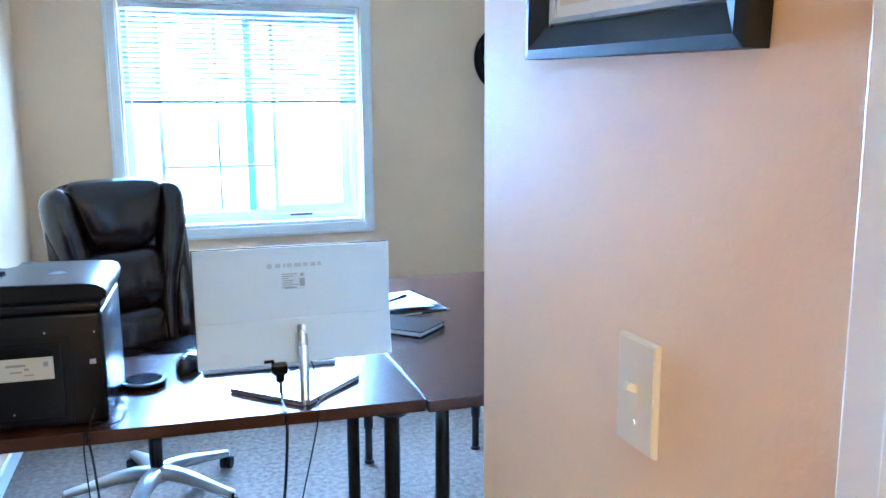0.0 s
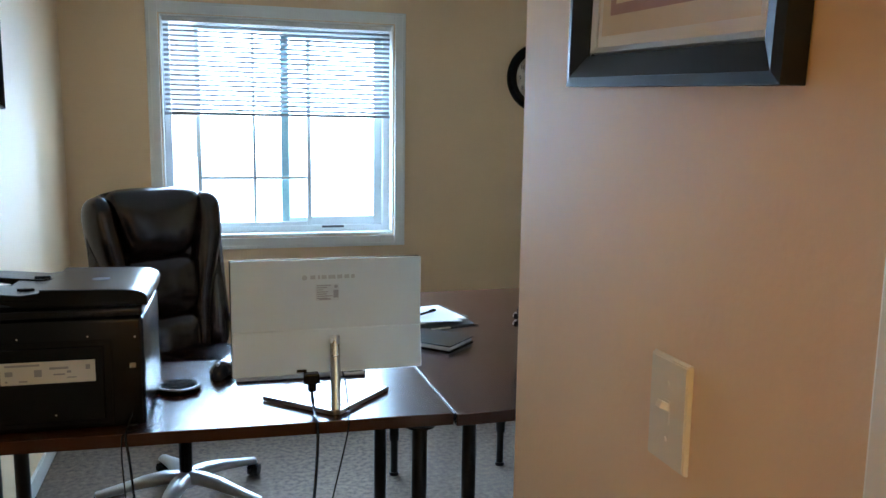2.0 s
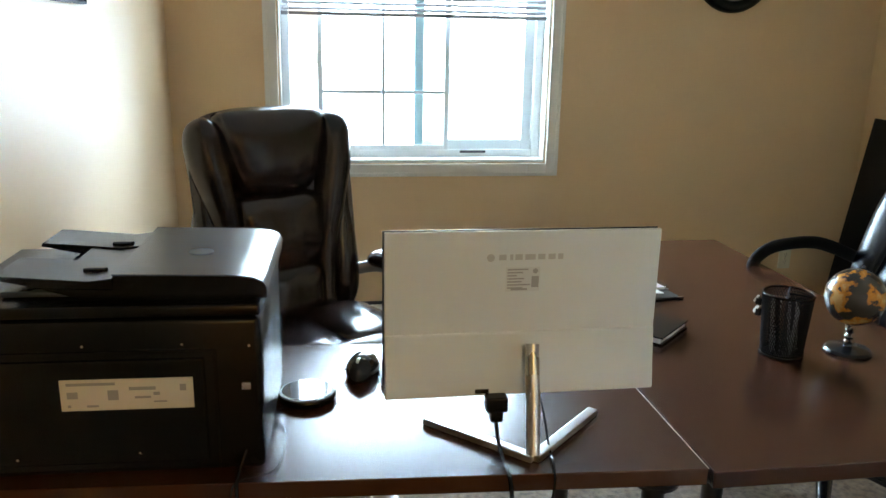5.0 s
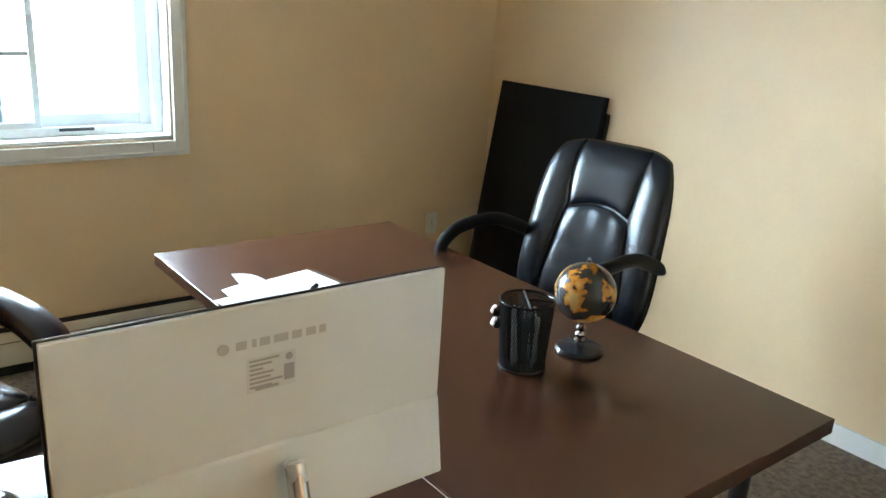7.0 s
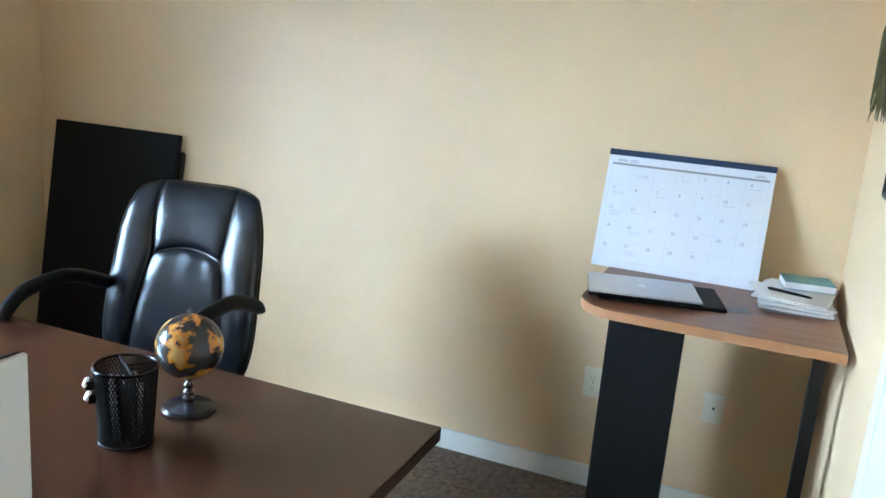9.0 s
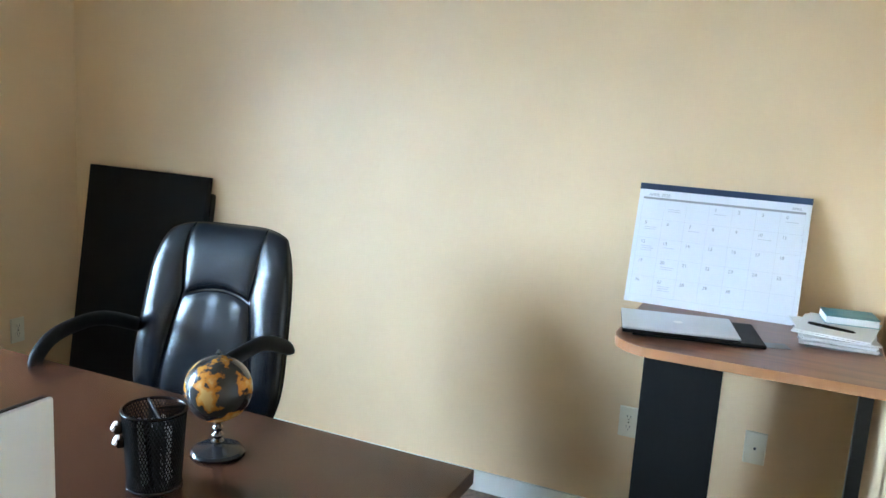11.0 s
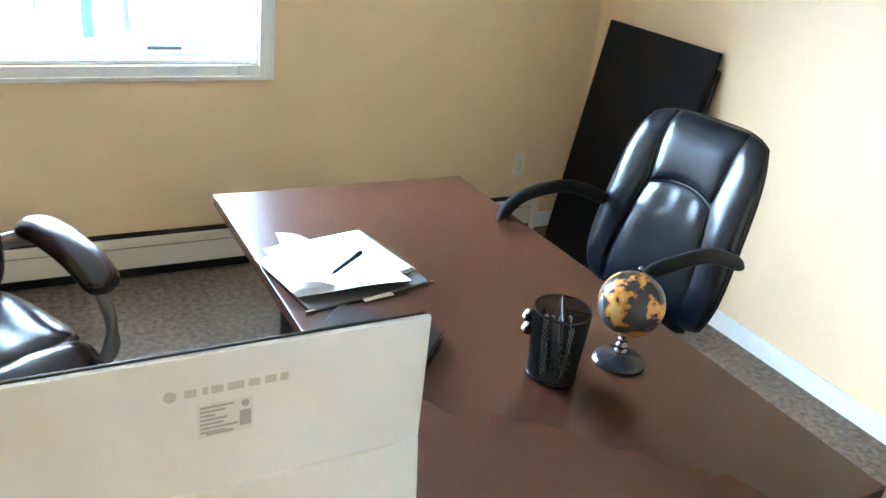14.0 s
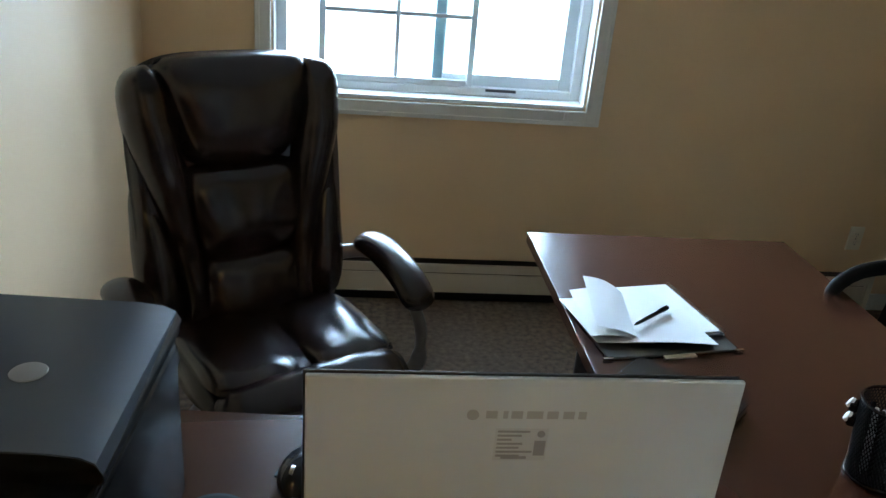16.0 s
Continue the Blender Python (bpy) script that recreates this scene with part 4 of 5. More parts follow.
# ---- wall things ----
def wall_plate(kind, label, x, y, z, rz, material, w=0.072, h=0.117):
    p = thing(kind, label, kind.replace("_", " "), x, y, z, rz)
    bm = bmesh.new()
    vs = box(bm, -w / 2, w / 2, 0.0005, 0.007, -h / 2, h / 2)
    for v in vs:
        if v.co.y > 0.005:
            v.co.x *= 0.92
            v.co.z *= 0.95
    bmesh.ops.bevel(bm, geom=list(bm.edges), offset=0.0012, segments=2, affect="EDGES")
    part("plate", bm, material, p)
    if kind == "wall_outlet":
        for s in (-1, 1):
            bm = bmesh.new()
            cyl(bm, 0, 0, 0, 0.0025, 0.0165, n=24, m=Matrix.Translation((0, 0.0068, s * 0.0195)) @ pose(0, 0, 0, -90))
            r = part("receptacle", bm, material, p)
            for dx, hh in ((-0.006, 0.009), (0.006, 0.007)):
                bm = bmesh.new()
                box(bm, dx - 0.001, dx + 0.001, 0.0088, 0.0098, s * 0.0195 - hh / 2 + 0.003, s * 0.0195 + hh / 2 + 0.003)
                part("slot", bm, INKD, r)
            bm = bmesh.new()
            cyl(bm, 0, 0, 0, 0.001, 0.0022, n=12, m=Matrix.Translation((0, 0.0090, s * 0.0195 - 0.008)) @ pose(0, 0, 0, -90))
            part("ground_hole", bm, INKD, r)
        bm = bmesh.new()
        cyl(bm, 0, 0, 0, 0.0015, 0.003, n=12, m=Matrix.Translation((0, 0.0068, 0)) @ pose(0, 0, 0, -90))
        part("screw", bm, NICKEL, p)
    elif kind == "light_switch":
        bm = bmesh.new()
        box(bm, -0.0055, 0.0055, 0.0068, 0.0075, -0.0125, 0.0125)
        part("slot", bm, material, p)
        bm = bmesh.new()
        box(bm, -0.0042, 0.0042, 0.006, 0.019, -0.004, 0.004, 0.001, m=pose(0, 0, 0.002, 25))
        part("toggle", bm, material, p, "small ivory toggle lever")
        for s in (-1, 1):
            bm = bmesh.new()
            cyl(bm, 0, 0, 0, 0.0012, 0.003, n=12, m=Matrix.Translation((0, 0.0068, s * 0.030)) @ pose(0, 0, 0, -90))
            part("screw", bm, material, p)
    else:
        bm = bmesh.new()
        cyl(bm, 0, 0, 0, 0.006, 0.0045, n=12, m=Matrix.Translation((0, 0.0065, 0)) @ pose(0, 0, 0, -90))
        part("jack", bm, INKD, p, "dark round cable jack")
    return p


wall_plate("wall_outlet", "ivory duplex wall outlet above the north baseboard", 2.72, YN, 0.368, 180, IVORY)
wall_plate("wall_outlet", "ivory duplex wall outlet beside the corner stand", XE, 2.045, 0.418, 90, IVORY)
wall_plate("cable_jack", "ivory cable jack plate on the wall under corner stand", XE, 1.612, 0.421, 90, IVORY)
wall_plate("cable_jack", "white cable jack plate on the wall under the desk", XW, 2.99, 0.31, -90, WPLAST)
wall_plate("light_switch", "ivory toggle light switch under the framed certificate", HX, 0.855, 1.220, 90, IVORY)


def picture(name, label, x, y, z, rz, w, h, fw, depth, lean=0.0, content=None, frame_mat=FRAMEB, fillet=None):
    p = thing(name, label, "picture", x, y, z, rz)
    t = Matrix.Translation((0, 0.002, 0)) @ pose(0, 0, 0, lean)

    def fr(name_, w_, h_, f_, y0, y1, m_, lb, slope=0.0):
        bm = bmesh.new()
        outer = [(-w_ / 2, -h_ / 2), (w_ / 2, -h_ / 2), (w_ / 2, h_ / 2), (-w_ / 2, h_ / 2)]
        inner = [(a - math.copysign(f_, a), b - math.copysign(f_, b)) for a, b in outer]
        mid = [(a - math.copysign(f_ * 0.3, a), b - math.copysign(f_ * 0.3, b)) for a, b in outer]
        rings = [[bm.verts.new((a, yy, b)) for a, b in q] for q, yy in ((outer, y0), (outer, y1 - 0.002), (mid, y1), (inner, y1 - slope), (inner, y0))]
        for q, r in zip(rings, rings[1:] + rings[:1]):
            for k in range(4):
                bm.faces.new((q[k], q[(k + 1) % 4], r[(k + 1) % 4], r[k]))
        bm.transform(t)
        return part(name_, bm, m_, p, lb)

    fr("frame", w, h, fw, 0, depth, frame_mat, "black moulded frame", depth * 0.45)
    wi, hi = w - 2 * fw, h - 2 * fw
    if fillet:
        fr("fillet", wi - 0.001, hi - 0.001, 0.009, depth * 0.25, depth * 0.5, fillet, "thin silver inner fillet", 0.004)
        wi, hi = wi - 0.019, hi - 0.019
    bm = bmesh.new()
    box(bm, -wi / 2, wi / 2, 0.001, depth * 0.25, -hi / 2, hi / 2, m=t)
    part("mat_board", bm, PAPER if fillet else LABELP, p, "pale mat board")
    if content:
        for nm, m_, boxes, lb in content:
            bm = bmesh.new()
            for a, b, c, d, k in boxes:
                box(bm, a, b, depth * 0.25 + 0.0003 * k, depth * 0.25 + 0.0003 * (k + 1), c, d, m=t)
            part(nm, bm, m_, p, lb)
    return p


ROSE = mat("faded_rose_ink", (0.42, 0.27, 0.25), 0.6, var=0.15, scale=30)
CREAM = mat("cream_paper", (0.66, 0.58, 0.46), 0.6, var=0.05, scale=12)
LIME = mat("faded_green_ink", (0.50, 0.52, 0.22), 0.6, var=0.1, scale=30)
PHOTO = mat("faded_photo", (0.22, 0.23, 0.21), 0.25, var=0.6, scale=14, color2=(0.05, 0.055, 0.05))
OLIVE = mat("olive_straw", (0.16, 0.14, 0.06), 0.8, var=0.4, scale=40)
picture("framed_certificate", "cream certificate with rose border in a black frame above switch", HX, 0.886, 1.742, 90, 0.395, 0.36, 0.036, 0.026, 0.0,
        [("certificate", CREAM, [(-0.143, 0.143, -0.122, 0.122, 0)], "cream certificate paper"),
         ("border", ROSE, [(-0.124, 0.124, -0.100, -0.088, 1), (-0.124, 0.124, 0.088, 0.100, 1), (-0.124, -0.112, -0.088, 0.088, 1), (0.112, 0.124, -0.088, 0.088, 1)], "dull rose printed border"),
         ("seal", LIME, [(0.075, 0.102, -0.08, -0.03, 1)], "yellow-green printed seal"),
         ("lettering", ROSE, [(-0.08, 0.08, 0.05, 0.06, 1), (-0.06, 0.06, 0.02, 0.026, 1), (-0.07, 0.07, -0.01, -0.005, 1), (-0.1, -0.02, -0.06, -0.058, 1)], "")],
        fillet=SILVER).matrix_basis = pose(HX, 0.883, 1.733, 0, -2.6, 90)
picture("framed_photo", "dark faded photograph in a thin black frame on the wall", XW, 3.322, 1.727, -90, 0.265, 0.325, 0.014, 0.022, 0.0,
        [("photo", PHOTO, [(-0.10, 0.10, -0.13, 0.13, 0)], "dark faded photograph")])
picture("wall_picture", "white mounted picture with a black rear frame by the corner", 2.16, YS, 1.62, 0, 0.34, 0.62, 0.02, 0.03, 0.0,
        [("photo", PHOTO, [(-0.12, 0.12, -0.24, 0.24, 0)], "dark picture")])


def straw_hanging():
    p = thing("wall_hanging", "olive dried leaf wall hanging beside the picture in the corner", "wall hanging", 2.54, YS, 1.70, 0)
    bm = bmesh.new()
    cyl(bm, 0, 0, 0, 0.42, 0.006, n=8, m=Matrix.Translation((-0.21, 0.03, 0.16)) @ pose(0, 0, 0, 0, 90))
    part("rod", bm, OLIVE, p, "thin olive rod", smooth=True)
    rnd = random.Random(4)
    bm = bmesh.new()
    for k in range(46):
        x = -0.10 + 0.20 * rnd.random()
        L = 0.31 + 0.08 * rnd.random()
        tube(bm, curve_pts([(x, 0.03, 0.16), (x + rnd.uniform(-0.03, 0.03), 0.035 + 0.03 * rnd.random(), 0.16 - L * 0.5), (x + rnd.uniform(-0.05, 0.05), 0.03 + 0.04 * rnd.random(), 0.16 - L)], 3), [0.003, 0.006, 0.009, 0.010, 0.007, 0.004, 0.001], 5, 0.3)
    part("dried_leaves", bm, OLIVE, p, "long dried olive leaves", smooth=True, kind="stuff")


straw_hanging()


def clock():
    c = thing("wall_clock", "round wall clock with a thick black rim and aged cream dial", "clock", 2.248, YN, 1.84, 180)
    q = pose(0, 0, 0, -90)
    bm = bmesh.new()
    lathe(bm, [(0.150, 0.004), (0.205, 0.004), (0.208, 0.016), (0.202, 0.032), (0.185, 0.042), (0.165, 0.040), (0.150, 0.026)], 64, q)
    bmesh.ops.delete(bm, geom=[f for f in bm.faces if len(f.verts) > 4], context="FACES_ONLY")
    part("rim", bm, BPLAST, c, "thick rounded black rim", smooth=True)
    bm = bmesh.new()
    cyl(bm, 0, 0, 0.002, 0.014, 0.157, n=64, m=q)
    part("dial", bm, DIAL, c, "aged cream dial with brown stains")
    words = "12 1 2 3 4 5 6 7 8 9 10 11".split()
    for k, wd in enumerate(words):
        a = radians(30 * k)
        # the dial is seen from its front, so its right runs along minus x
        m = Matrix.Translation((-math.sin(a) * 0.122, 0.0148, math.cos(a) * 0.122 - 0.012)) @ pose(0, 0, 0, 90, 0, 180)
        bm = bmesh.new()
        text_mesh(bm, wd, 0.034, m)
        part("numeral", bm, INKD, c)
    for nm, ang, L, w in (("hour_hand", 84, 0.065, 0.004), ("minute_hand", 180, 0.09, 0.003)):
        bm = bmesh.new()
        a = radians(ang)
        box(bm, -w, w, 0.0165, 0.0175, -0.015, L, m=pose(0, 0, 0, 0, -ang, 0))
        part(nm, bm, INKD, c)
    bm = bmesh.new()
    cyl(bm, 0, 0, 0.014, 0.020, 0.007, n=16, m=q)
    part("hub", bm, INKD, c)


DIAL = mat("aged_dial", (0.66, 0.60, 0.48), 0.5, color2=(0.38, 0.27, 0.17), scale=14)
clock()

# ---- things on the desks ----
MOUSEM = mat("dark_glossy_plastic", (0.02, 0.02, 0.022), 0.18)


def mouse():
    m = thing("computer_mouse", "glossy black computer mouse on the desk beside the monitor", "mouse", 0.322, 2.665, 0.7405, -20)
    bm = bmesh.new()
    bmesh.ops.create_uvsphere(bm, u_segments=24, v_segments=14, radius=1)
    for v in bm.verts:
        x, y, z = v.co
        v.co = (x * 0.036, y * 0.062, max(z, -0.35) * (0.038 - 0.006 * y) + 0.0133)
    part("body", bm, MOUSEM, m, smooth=True)
    bm = bmesh.new()
    cyl(bm, 0, 0, -0.003, 0.003, 0.010, n=16, m=Matrix.Translation((0, -0.034, 0.041)) @ pose(0, 0, 0, 0, 90))
    part("scroll_wheel", bm, SILVER, m)
    bm = bmesh.new()
    box(bm, -0.0365, -0.030, -0.03, 0.02, 0.014, 0.02, 0.002)
    part("side_button", bm, GREYP, m)


mouse()


def keyboard():
    k = thing("keyboard", "flat white keyboard with dark keys behind the monitor on desk", "keyboard", 0.56, 2.635, 0.7405, -2)
    bm = bmesh.new()
    box(bm, -0.20, 0.20, -0.06, 0.06, 0, 0.012, 0.004)
    part("body", bm, WPLAST, k)
    base = None
    for r in range(5):
        for c in range(14):
            if base is None:
                bm = bmesh.new()
                box(bm, -0.0115, 0.0115, -0.0095, 0.0095, 0, 0.004, 0.001, seg=1)
                base = o = part("key", bm, BPLAST, k)
            else:
                o = new("key", base.data)
                o.parent = k
            o.location = (-0.18 + 0.0277 * c, -0.045 + 0.0225 * r, 0.0122)


keyboard()


PADTOP = mat("mirror_gloss_plastic", (0.03, 0.03, 0.032), 0.05, Specular_IOR_Level=0.8)


def charger():
    c = thing("charging_pad", "round black charging pad with a grey top on the desk", "charging pad", 0.196, 2.548, 0.7405)
    bm = bmesh.new()
    lathe(bm, [(0.056, 0), (0.061, 0.003), (0.063, 0.012), (0.061, 0.0155)], 40)
    part("base", bm, BPLAST, c, smooth=True)
    bm = bmesh.new()
    lathe(bm, [(0.060, 0.0156), (0.059, 0.0185), (0.054, 0.0195), (0.050, 0.0185)], 40)
    part("rim", bm, GREYP, c, "satin grey rim", smooth=True)
    bm = bmesh.new()
    cyl(bm, 0, 0, 0.0187, 0.0198, 0.052, n=40)
    part("centre", bm, PADTOP, c, "glossy dark centre disc")


charger()
cable("charging_cable", [(0.155, 2.505, 0.745), (0.125, 2.46, 0.744), (0.155, 2.40, 0.744), (0.152, 2.30, 0.744), (0.135, 2.24, 0.746), (0.08, 2.215, 0.746), (0.07, 2.195, 0.70), (0.075, 2.20, 0.5), (0.05, 2.22, 0.25), (0.09, 2.24, 0.02), (0.2, 2.3, 0.006)], 0.002, "thin black cable from charging pad over the desk edge")
cable("power_cable", [(0.10, 2.255, 0.80), (0.085, 2.235, 0.76), (0.08, 2.205, 0.735), (0.09, 2.19, 0.66), (0.10, 2.20, 0.45), (0.09, 2.21, 0.2), (0.12, 2.26, 0.01), (0.18, 2.4, 0.006)], 0.0033, "black printer power cable hanging in front of the desk")


def globe():
    g = thing("desk_globe", "small black and orange globe on a dark turned stand", "globe", 1.552, 2.668, 0.7405)
    bm = bmesh.new()
    lathe(bm, [(0.056, 0), (0.058, 0.004), (0.053, 0.010), (0.030, 0.014), (0.012, 0.018), (0.010, 0.024)], 36)
    part("base", bm, MOUSEM, g, "dark glossy round base", smooth=True)
    bm = bmesh.new()
    lathe(bm, [(0.010, 0.022), (0.014, 0.028), (0.008, 0.034), (0.013, 0.042), (0.007, 0.050), (0.012, 0.058), (0.006, 0.066)], 20)
    part("stem", bm, DCHROME, g, "dark chrome turned stem", smooth=True)
    R, zc = 0.072, 0.146
    ax = Matrix.Translation((0, 0, zc)) @ pose(0, 0, 0, 0, 28, 40)
    bm = bmesh.new()
    tube(bm, [ax @ Vector((math.sin(radians(a)) * (R + 0.008), 0, -math.cos(radians(a)) * (R + 0.008))) for a in range(-4, 60, 8)], 0.0032, 8)
    tube(bm, [(0, 0, 0.064), ax @ Vector((math.sin(radians(28)) * (R + 0.008), 0, -math.cos(radians(28)) * (R + 0.008)))], 0.004, 8)
    part("arm", bm, DCHROME, g, "dark chrome arm", smooth=True)
    bm = bmesh.new()
    bmesh.ops.create_uvsphere(bm, u_segments=48, v_segments=28, radius=R, matrix=ax)
    part("sphere", bm, GLOBEM, g, "dark globe with orange continents", smooth=True, angle=180)
    for s in (-1, 1):
        bm = bmesh.new()
        lathe(bm, [(0.003, 0), (0.006, 0.004), (0.004, 0.010), (0.002, 0.013)], 14, ax @ pose(0, 0, s * (R - 0.001), 0 if s > 0 else 180))
        part("pivot", bm, DCHROME, g, smooth=True)


DCHROME = mat("dark_chrome", (0.16, 0.15, 0.15), 0.18, 1.0)
GLOBEM = bpy.data.materials.new("globe_print")
GLOBEM.use_nodes = True
nt = GLOBEM.node_tree
gp = nt.nodes["Principled BSDF"]
gp.inputs["Roughness"].default_value = 0.22
tc = nt.nodes.new("ShaderNodeTexCoord")
gn = nt.nodes.new("ShaderNodeTexNoise")
gn.inputs["Scale"].default_value, gn.inputs["Detail"].default_value = 21.0, 4
nt.links.new(tc.outputs["Object"], gn.inputs["Vector"])
gr = nt.nodes.new("ShaderNodeValToRGB")
gr.color_ramp.interpolation = "EASE"
e = gr.color_ramp.elements
e[0].position, e[0].color = 0.515, (0.030, 0.027, 0.024, 1)
e[1].position, e[1].color = 0.56, (0.45, 0.17, 0.02, 1)
e2 = e.new(0.66)
e2.color = (0.50, 0.30, 0.10, 1)
nt.links.new(gn.outputs["Fac"], gr.inputs["Fac"])
nt.links.new(gr.outputs["Color"], gp.inputs["Base Color"])
globe()


def mesh_cup():
    cx, cy = 1.374, 2.676
    c = thing("pencil_cup", "black wire mesh pencil cup holding pens and clips on desk", "pencil cup", cx, cy, 0.7405, 20)
    R0, R1, H = 0.050, 0.060, 0.158
    bm = bmesh.new()
    n = 56
    for sgn in (1, -1):
        for k in range(n):
            pts = []
            for j in range(7):
                a = 2 * math.pi * (k / n + sgn * 0.20 * j / 6)
                r = R0 + (R1 - R0) * j / 6
                pts.append((r * math.cos(a), r * math.sin(a), 0.004 + (H - 0.006) * j / 6))
            tube(bm, pts, 0.0013, 3)
    part("mesh_wall", bm, BMATT, c, "fine black wire mesh wall", kind="stuff")
    for nm, z, r, q in (("foot_ring", 0.004, R0, 0.004), ("rim", H, R1, 0.0032)):
        bm = bmesh.new()
        tube(bm, [(r * math.cos(a), r * math.sin(a), z) for a in [2 * math.pi * k / 48 for k in range(48)]], q, 8, closed=True)
        part(nm, bm, BPLAST, c, "glossy black wire ring", smooth=True)
    bm = bmesh.new()
    cyl(bm, 0, 0, 0.001, 0.003, R0, n=36)
    part("bottom", bm, BLACK, c)
    for ang, L0 in ((35, -R1), (-60, 0.0)):
        bm = bmesh.new()
        m = pose(0, 0, 0, 0, 0, ang)
        tube(bm, [m @ Vector((L0, 0, H)), m @ Vector((R1, 0, H))], 0.0026, 8)
        for k in range(14):
            x = L0 + (R1 - L0) * (k + 0.5) / 14
            tube(bm, [m @ Vector((x, 0, H)), m @ Vector((x * R0 / R1, 0, 0.005))], 0.0008, 4)
        for k in range(16):
            z = 0.008 + 0.0094 * k
            q = (R0 + (R1 - R0) * z / H) / R1
            tube(bm, [m @ Vector((L0 * q, 0, z)), m @ Vector((R1 * q, 0, z))], 0.0008, 4)
        part("divider", bm, BMATT, c, "black wire divider", smooth=True, kind="stuff")
    rnd = random.Random(7)
    for k, (x, y, h, m_, lab) in enumerate(((-0.022, -0.016, 0.145, BPLAST, "black pen"), (-0.030, 0.002, 0.150, SILVER, "silver pen"), (-0.016, 0.006, 0.138, SILVER, "grey pen"), (-0.024, 0.020, 0.140, BPLAST, "black marker"), (0.020, -0.018, 0.132, GREYP, "dark grey pen"), (0.028, 0.002, 0.128, SILVER, "slim silver pen"), (0.006, -0.030, 0.118, SILVER, "short silver pen"), (0.034, -0.016, 0.135, WPLAST, "white pen"))):
        p = thing("pen", lab + " standing in the mesh pencil cup", "pen", cx + x * 0.9, cy + y * 0.9, 0.745, 0, rnd.uniform(-7, 7), rnd.uniform(-7, 7))
        bm = bmesh.new()
        lathe(bm, [(0.002, 0), (0.0045, 0.012), (0.0050, h - 0.006), (0.0035, h)], 12)
        part("barrel", bm, m_, p, smooth=True)
        bm = bmesh.new()
        box(bm, 0.0045, 0.0065, -0.0015, 0.0015, h - 0.04, h - 0.004, 0.0006)
        part("clip", bm, NICKEL, p)


mesh_cup()


def binder_clip(x, y, z, rz, k):
    b = thing("binder_clip", "black and silver binder clip hanging on the pencil cup", "binder clip", x, y, z, rz)
    bm = bmesh.new()
    box(bm, -0.012, 0.012, -0.005, 0.009, -0.009, 0.009, 0.003)
    part("spring", bm, BPLAST, b)
    bm = bmesh.new()
    cyl(bm, 0, 0, 0.008, 0.013, 0.011, 0.009, n=20, m=pose(0, 0, 0, -62))
    part("round_handle", bm, WPLAST, b, "round pale handle", smooth=True)


binder_clip(1.374 - 0.050, 2.676 + 0.040, 0.868, 50, 0)
binder_clip(1.374 - 0.052, 2.676 + 0.034, 0.842, 56, 1)


FOLDER = mat("olive_folder", (0.05, 0.047, 0.035), 0.6, var=0.2, scale=10)
KRAFT = mat("kraft_tab", (0.50, 0.42, 0.30), 0.6)


